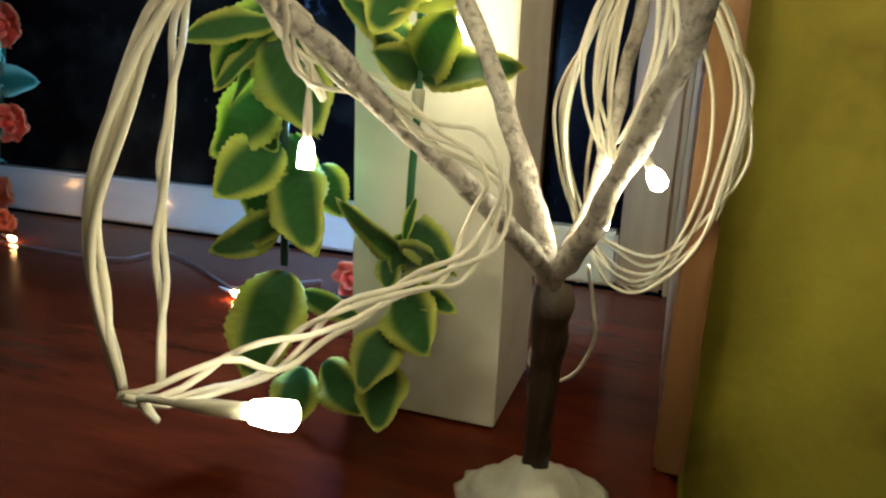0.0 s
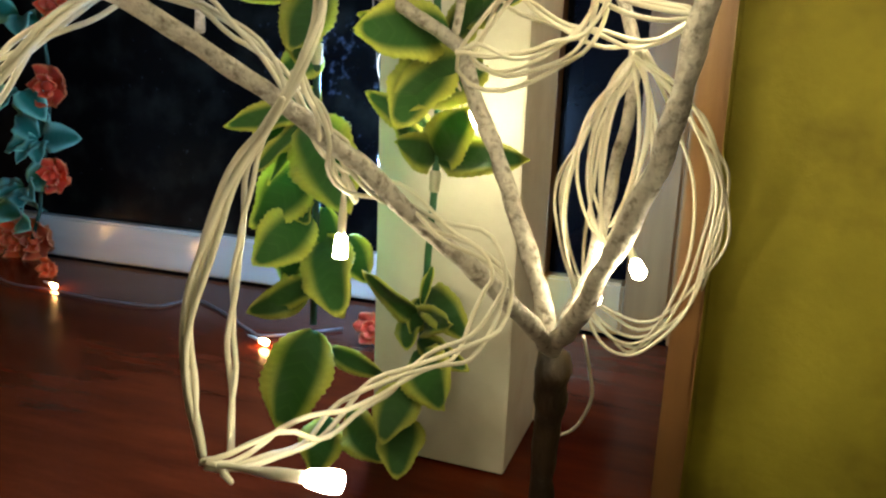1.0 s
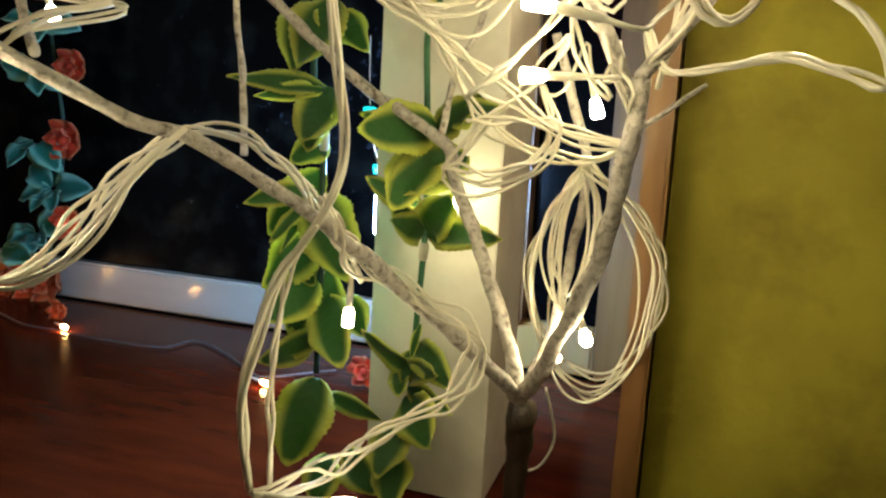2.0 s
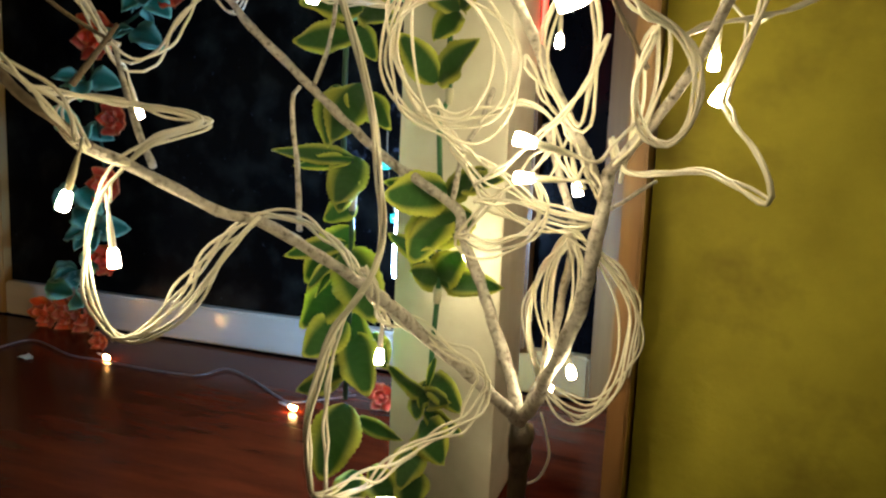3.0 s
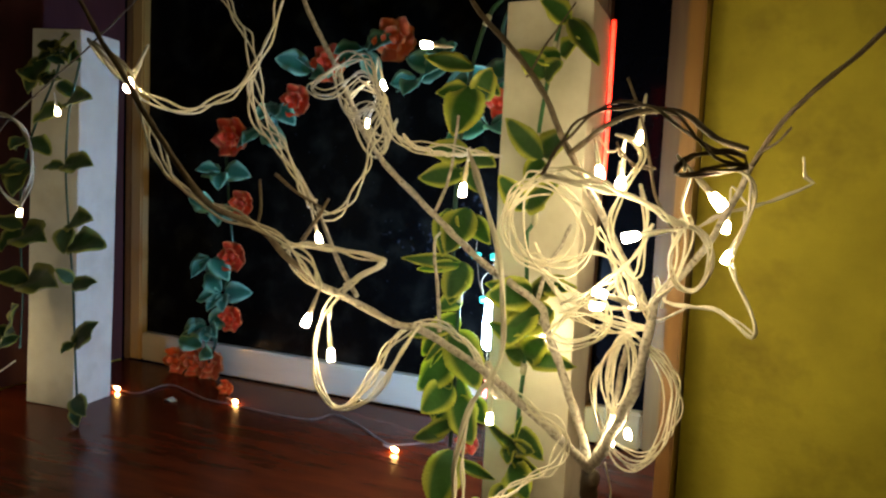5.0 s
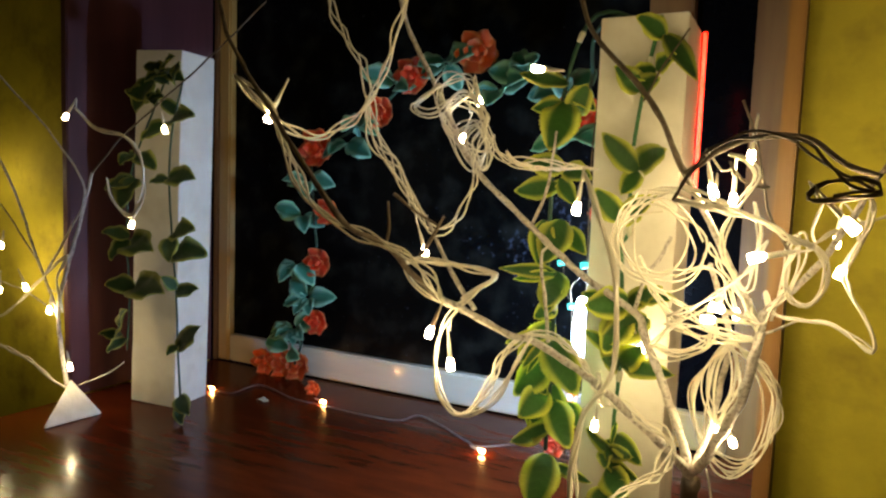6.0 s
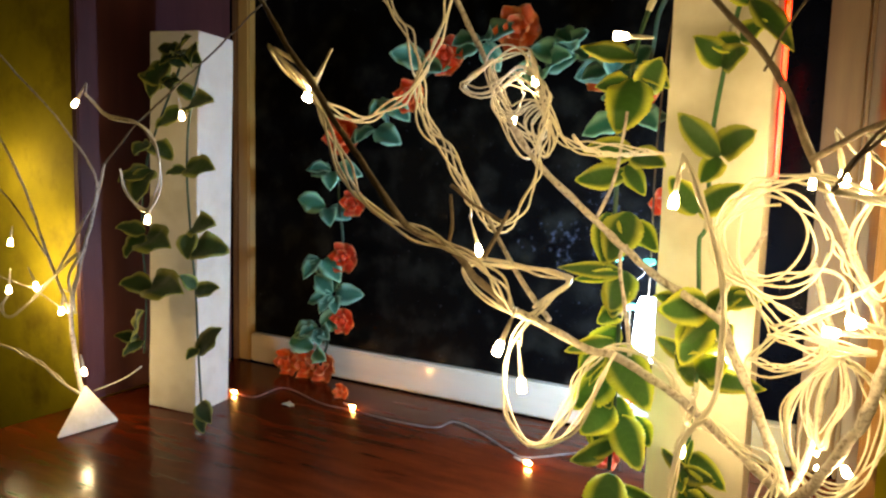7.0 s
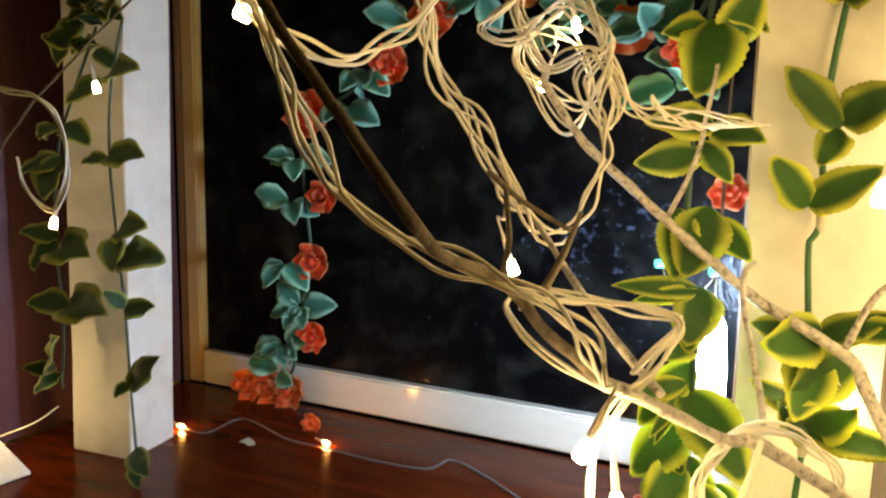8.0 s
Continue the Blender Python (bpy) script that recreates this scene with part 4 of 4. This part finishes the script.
for base, tip, w in [((-0.131, 0.39, 0.477), (-0.178, 0.37, 0.486), 0.02), ((-0.123, 0.39, 0.446), (-0.105, 0.37, 0.473), 0.03), ((-0.131, 0.385, 0.458), (-0.138, 0.36, 0.406), 0.042), ((-0.127, 0.39, 0.472), (-0.099, 0.38, 0.447), 0.02), ((-0.133, 0.39, 0.455), (-0.163, 0.37, 0.449), 0.022), ((-0.129, 0.385, 0.39), (-0.168, 0.36, 0.392), 0.026), ((-0.131, 0.385, 0.388), (-0.096, 0.37, 0.379), 0.024), ((-0.134, 0.385, 0.372), (-0.176, 0.365, 0.364), 0.026), ((-0.135, 0.388, 0.379), (-0.115, 0.38, 0.352), 0.02)] + [((-0.128, 0.385, 0.336), (-0.139, 0.36, 0.29), 0.038), ((-0.123, 0.388, 0.327), (-0.1, 0.375, 0.302), 0.022), ((-0.131, 0.385, 0.279), (-0.184, 0.35, 0.283), 0.016), ((-0.13, 0.385, 0.281), (-0.135, 0.36, 0.245), 0.032), ((-0.132, 0.388, 0.245), (-0.15, 0.37, 0.232), 0.022), ((-0.133, 0.388, 0.226), (-0.165, 0.37, 0.182), 0.03), ((-0.136, 0.388, 0.182), (-0.168, 0.37, 0.145), 0.036), ((-0.13, 0.388, 0.159), (-0.111, 0.375, 0.097), 0.024), ((-0.146, 0.388, 0.151), (-0.152, 0.38, 0.108), 0.03)]:
    leaf(vine2, LEAVES, base, tip, w, FACE, rnd)

# ---- flower garland before the window ----
garland = thing("flower_garland", (-0.5, 0.67, 0.3), "garland of red cloth flowers and teal leaves hung in an arch", "garland", "garlands")
G = [(-0.72, 0.68, 0.03), (-0.708, 0.685, 0.07)] + [(-0.711, 0.69, 0.088), (-0.682, 0.69, 0.221), (-0.687, 0.685, 0.319), (-0.681, 0.675, 0.419), (-0.613, 0.672, 0.448), (-0.544, 0.67, 0.49), (-0.475, 0.668, 0.546), (-0.418, 0.665, 0.565), (-0.364, 0.663, 0.579), (-0.313, 0.665, 0.547), (-0.246, 0.67, 0.513), (-0.171, 0.6, 0.501)] + [(-0.13, 0.47, 0.535), (-0.108, 0.445, 0.552), (-0.08, 0.435, 0.55)]
stem(garland, G, 0.0024, M_DARKSTEM)
rnd = random.Random(31)


def flower(parent, c, size, meshes):
    """A cloth rose: two rings of curled petals."""
    c = Vector(c)
    bud = bmesh.new()
    bmesh.ops.create_icosphere(bud, subdivisions=2, radius=size * 0.2)
    for v in bud.verts:
        v.co = c + v.co * (1 + 0.25 * noise.noise(v.co * 200)) + Vector((0, -size * 0.12, 0))
    head = part("flower", bud, meshes[0].materials[0], parent)
    for ring, (n, up, s) in enumerate(((6, 0.35, 1.0), (5, 1.1, 0.62))):
        for k in range(n):
            a = 2 * math.pi * (k + 0.5 * ring) / n + rnd.uniform(-0.2, 0.2)
            d = Vector((math.cos(a), -up * 0.8, math.sin(a) * 0.9)).normalized()
            leaf(head, meshes, c, c + d * size * s, size * s * 1.05, (math.cos(a) * -0.6, -1, math.sin(a) * -0.6), rnd, "petal")


for px_c, size, meshes in (
    ((-0.668, 0.665, 0.426), 0.037, PETALS), ((-0.65, 0.675, 0.315), 0.026, PETALS), ((-0.671, 0.68, 0.223), 0.030, PETALS),
    ((-0.672, 0.68, 0.115), 0.026, PETALS), ((-0.797, 0.685, 0.022), 0.030, ORANGE_PETALS), ((-0.757, 0.685, 0.024), 0.032, ORANGE_PETALS), ((-0.722, 0.687, 0.027), 0.033, ORANGE_PETALS),
    ((-0.636, 0.628, 0.011), 0.016, ORANGE_PETALS),
    ((-0.536, 0.66, 0.484), 0.029, PETALS), ((-0.476, 0.66, 0.541), 0.033, PETALS), ((-0.36, 0.655, 0.571), 0.037, ORANGE_PETALS),
    ((-0.24, 0.66, 0.507), 0.030, ORANGE_PETALS), ((-0.179, 0.62, 0.473), 0.024, PETALS), ((-0.125, 0.53, 0.342), 0.018, PETALS),
    ((-0.186, 0.575, 0.020), 0.018, PETALS),
):
    flower(garland, px_c, size, meshes)
for c, n in (
    ((-0.689, 0.67, 0.369), 3), ((-0.708, 0.68, 0.307), 2), ((-0.719, 0.68, 0.219), 3), ((-0.692, 0.68, 0.159), 5),
    ((-0.723, 0.68, 0.098), 5), ((-0.728, 0.675, 0.060), 1), ((-0.602, 0.665, 0.438), 3), ((-0.575, 0.665, 0.48), 4),
    ((-0.507, 0.66, 0.528), 4), ((-0.415, 0.66, 0.56), 4), ((-0.323, 0.66, 0.514), 4), ((-0.285, 0.665, 0.538), 4),
    ((-0.218, 0.65, 0.505), 4), ((-0.175, 0.56, 0.438), 3),
):
    whorl(garland, TEAL_LEAVES, c, n + 1, 0.052, 0.034, rnd, 0.9, (0.1, -1, 0.2))

# ---- small vine on the far pillar ----
rnd = random.Random(41)
vine3 = thing("artificial_vine", (-0.8, 0.40, 0.3), "artificial vine with small dark green leaves on the card pillar", "vine", "vines")
stem(vine3, [(-0.71, 0.41, 0.507), (-0.738, 0.415, 0.436), (-0.748, 0.418, 0.361), (-0.742, 0.418, 0.277), (-0.733, 0.418, 0.192), (-0.728, 0.418, 0.089), (-0.712, 0.41, 0.006)], 0.0016, M_DARKSTEM)
stem(vine3, [(-0.75, 0.41, 0.501), (-0.812, 0.405, 0.376), (-0.825, 0.405, 0.272), (-0.819, 0.405, 0.185), (-0.826, 0.405, 0.095)], 0.0016, M_DARKSTEM)
for base, tip in [(a, b) for a, b, _ in [((-0.727, 0.4, 0.499), (-0.744, 0.38, 0.504), 0), ((-0.716, 0.4, 0.498), (-0.693, 0.39, 0.527), 0), ((-0.762, 0.4, 0.508), (-0.774, 0.38, 0.457), 0), ((-0.727, 0.4, 0.442), (-0.762, 0.38, 0.417), 0), ((-0.727, 0.4, 0.446), (-0.677, 0.4, 0.455), 0), ((-0.799, 0.4, 0.359), (-0.829, 0.37, 0.345), 0), ((-0.799, 0.4, 0.363), (-0.792, 0.37, 0.317), 0), ((-0.739, 0.41, 0.365), (-0.687, 0.41, 0.364), 0), ((-0.739, 0.41, 0.363), (-0.757, 0.39, 0.356), 0), ((-0.733, 0.41, 0.282), (-0.686, 0.41, 0.293), 0), ((-0.733, 0.41, 0.278), (-0.716, 0.39, 0.243), 0), ((-0.733, 0.41, 0.254), (-0.671, 0.42, 0.256), 0)] + [((-0.812, 0.4, 0.273), (-0.836, 0.37, 0.281), 0), ((-0.812, 0.4, 0.269), (-0.818, 0.37, 0.24), 0), ((-0.812, 0.4, 0.264), (-0.739, 0.38, 0.258), 0), ((-0.8, 0.4, 0.196), (-0.831, 0.37, 0.201), 0), ((-0.8, 0.4, 0.2), (-0.716, 0.38, 0.198), 0), ((-0.724, 0.41, 0.196), (-0.689, 0.42, 0.203), 0), ((-0.724, 0.41, 0.201), (-0.733, 0.39, 0.221), 0), ((-0.833, 0.4, 0.113), (-0.845, 0.37, 0.125), 0), ((-0.833, 0.4, 0.122), (-0.794, 0.38, 0.165), 0), ((-0.82, 0.4, 0.115), (-0.826, 0.37, 0.098), 0), ((-0.719, 0.41, 0.109), (-0.685, 0.42, 0.148), 0), ((-0.719, 0.41, 0.116), (-0.721, 0.39, 0.104), 0)] + [((-0.717, 0.41, 0.023), (-0.701, 0.4, 0.001), 0), ((-0.717, 0.41, 0.04), (-0.686, 0.4, 0.018), 0), ((-0.745, 0.4, 0.515), (-0.705, 0.39, 0.535), 0), ((-0.739, 0.4, 0.483), (-0.75, 0.38, 0.473), 0)]]:
    leaf(vine3, DARK_LEAVES, base, tip, (Vector(tip) - Vector(base)).length * rnd.uniform(0.62, 0.82), (0.3, -1, 0.9), rnd)

for c, n in (((-0.738, 0.405, 0.517), 5), ((-0.752, 0.405, 0.478), 4), ((-0.80, 0.40, 0.40), 3)):
    whorl(vine3, DARK_LEAVES, c, n, 0.044, 0.028, rnd, 0.7, (0.3, -1, 0.6))

# ---- second lit branch ----
tree2 = thing("branch_tree", (-0.89, 0.345, 0), "thin white bare branch in a pale pyramid foot", "decoration", "lit branches")
py = bmesh.new()
a, b, c, d = [py.verts.new(q) for q in ((-0.846, 0.280, 0.001), (-0.837, 0.371, 0.001), (-0.945, 0.385, 0.001), (-0.893, 0.357, 0.050))]
for f in ((a, b, d), (b, c, d), (c, a, d), (c, b, a)):
    py.faces.new(f)
bmesh.ops.bevel(py, geom=py.edges[:], offset=0.002, segments=2, affect="EDGES")
part("base", py, M_PLASTER, tree2, "pale plaster pyramid", False)
T0 = [(-0.895, 0.352, 0.032), (-0.905, 0.35, 0.101), (-0.909, 0.348, 0.154), (-0.886, 0.346, 0.216), (-0.846, 0.342, 0.295), (-0.811, 0.338, 0.369), (-0.742, 0.335, 0.42), (-0.671, 0.33, 0.459), (-0.553, 0.32, 0.522), (-0.468, 0.31, 0.57)]
branch(tree2, T0[:6], 0.0038, 0.0020, "trunk", M_BARK, 0.3, 8)
branch(tree2, T0[5:], 0.0014, 0.0008, "twig", M_TWIG, 0.3, 8.5)
for pts, r in (([(-0.909, 0.348, 0.154), (-0.95, 0.345, 0.228), (-1.008, 0.34, 0.347), (-1.077, 0.33, 0.443), (-1.154, 0.33, 0.507)], 0.0022), ([(-0.934, 0.345, 0.212), (-0.871, 0.34, 0.277), (-0.825, 0.335, 0.345), (-0.893, 0.33, 0.424), (-0.984, 0.32, 0.499), (-1.052, 0.31, 0.559)], 0.0018),
               ([(-0.95, 0.345, 0.228), (-1.024, 0.34, 0.303), (-1.083, 0.34, 0.345), (-1.145, 0.34, 0.408)], 0.0014), ([(-0.912, 0.348, 0.153), (-0.983, 0.34, 0.182), (-1.058, 0.34, 0.192), (-1.136, 0.34, 0.213)], 0.0012)):
    branch(tree2, pts, r, r * 0.6, "branch", M_BARK, 0.3, r * 5000)
lights2 = thing("string_lights", (-0.85, 0.33, 0.2), "warm white fairy lights on cream cable over the thin branch", "string lights", "fairy lights")
bundle(lights2, [(-1.157, 0.33, 0.083), (-1.052, 0.335, 0.088), (-0.971, 0.34, 0.071), (-0.923, 0.345, 0.047), (-0.889, 0.345, 0.039)], 3, 0.003, 2, 51, None, 0.0012)
bundle(lights2, [(-0.793, 0.3, 0.455), (-0.766, 0.31, 0.429), (-0.723, 0.32, 0.419), (-0.697, 0.325, 0.393), (-0.691, 0.325, 0.349), (-0.713, 0.325, 0.311), (-0.753, 0.325, 0.332), (-0.764, 0.325, 0.362)], 3, 0.0025, 2, 52, None, 0.0012)
bundle(lights2, [(-0.886, 0.34, 0.157), (-0.899, 0.34, 0.207), (-0.878, 0.34, 0.243), (-1.029, 0.34, 0.14), (-1.067, 0.34, 0.145), (-1.043, 0.34, 0.171)], 2, 0.002, 2, 53, None, 0.0012)
cord(lights2, [(-0.877, 0.36, 0.042), (-0.825, 0.37, 0.066), (-0.8, 0.38, 0.085)], 0.001)
for tip, tail in (((-0.817, 0.3, 0.44), (-0.799, 0.3, 0.459)), ((-0.715, 0.325, 0.295), (-0.708, 0.325, 0.318)), ((-0.689, 0.36, 0.426), (-0.694, 0.36, 0.444)), ((-0.864, 0.337, 0.072), (-0.87, 0.337, 0.092)), ((-0.919, 0.34, 0.152), (-0.913, 0.34, 0.18)), ((-0.972, 0.34, 0.183), (-0.99, 0.34, 0.208)), ((-1.038, 0.34, 0.243), (-1.032, 0.34, 0.267)), ((-1.046, 0.34, 0.17), (-1.042, 0.34, 0.194)), ((-1.111, 0.34, 0.352), (-1.114, 0.34, 0.372))):
    led(lights2, tip, tail, M_SOFTBULB if tip[0] > -0.83 else M_FARBULB, 1.0)

# ---- lights lying on the table ----
wire = thing("string_lights", (-0.45, 0.6, 0), "amber fairy lights on thin pale wire lying along the table", "string lights", "fairy lights")
W = [(q[0], q[1], 0.0025) for q in [(-0.811, 0.555, 0.0), (-0.752, 0.551, 0.0), (-0.743, 0.614, 0.0), (-0.643, 0.585, -0.0), (-0.584, 0.585, 0.0), (-0.506, 0.581, 0.0), (-0.441, 0.59, 0.0), (-0.426, 0.626, 0.0), (-0.375, 0.606, 0.0), (-0.312, 0.567, 0.0), (-0.285, 0.56, 0.0), (-0.234, 0.61, 0.0)]]
cord(wire, W, 0.0013, M_WIRE, label="thin pale wire")
for (x, y, z) in [(-0.795, 0.551, 0.004), (-0.59, 0.595, 0.004), (-0.278, 0.541, 0.004)]:
    led(wire, (x + 0.006, y - 0.003, 0.0045), (x - 0.02, y + 0.004, 0.006), M_AMBER, 0.86, lead=False)

scrap = thing("fallen_petal", (-0.684, 0.554, 0.0), "small beige cloth petal lying on the table", "petal")
leaf(scrap, mesh_set(M_FERRULE, [60], fold=0.1, curl=0.12, teeth=0.01), (-0.696, 0.556, 0.001), (-0.668, 0.551, 0.002), 0.016, (0, 0, 1), rnd, "petal")

# ---- coloured lights behind the pillar ----
strip = thing("string_lights", (-0.13, 0.46, 0.2), "cold white and red lights hanging behind the card pillar", "string lights", "coloured lights")
cord(strip, [(-0.085, 0.475, 0.547), (-0.108, 0.488, 0.549), (-0.122, 0.49, 0.52), (-0.125, 0.47, 0.4), (-0.1290, 0.4905, 0.240), (-0.14, 0.50, 0.15), (-0.16, 0.57, 0.09), (-0.17, 0.58, 0.004)], 0.001, M_DARKCORD)
part("bulb", capsule((-0.1290, 0.4895, 0.170), (-0.1290, 0.4905, 0.240), 0.0132), M_WHITELED, strip, "cold white glowing lamp")
part("bulb", capsule((-0.164, 0.577, 0.085), (-0.162, 0.577, 0.116), 0.0055), M_PINKLED, strip, "pink glowing lamp")
for x, y, z in ((-0.1275, 0.478, 0.280), (-0.155, 0.526, 0.222), (-0.182, 0.561, 0.272)):
    part("bulb", capsule((x - 0.005, y - 0.004, z), (x + 0.006, y + 0.002, z + 0.001), 0.0042), M_CYANLED, strip, "small cyan glowing lamp")
cord(strip, [(-0.1245, 0.465, 0.37), (-0.1275, 0.480, 0.282), (-0.150, 0.50, 0.25), (-0.156, 0.527, 0.223), (-0.16, 0.55, 0.17), (-0.162, 0.577, 0.114)], 0.0007, M_DARKCORD)
cord(strip, [(-0.156, 0.50, 0.33), (-0.178, 0.55, 0.285), (-0.181, 0.561, 0.272), (-0.170, 0.545, 0.24), (-0.156, 0.527, 0.223)], 0.0007, M_DARKCORD)
part("light_tube", tube(smooth_line([(-0.0145, 0.4965, 0.37), (-0.0142, 0.4965, 0.46), (-0.0145, 0.4965, 0.543)], 0.01), lambda k: 0.0022, 8), M_REDLED, strip, "red glowing tube")
cord(strip, [(-0.012, 0.4985, 0.545), (-0.0125, 0.4990, 0.45), (-0.0125, 0.4985, 0.36)], 0.0008, M_DARKCORD)
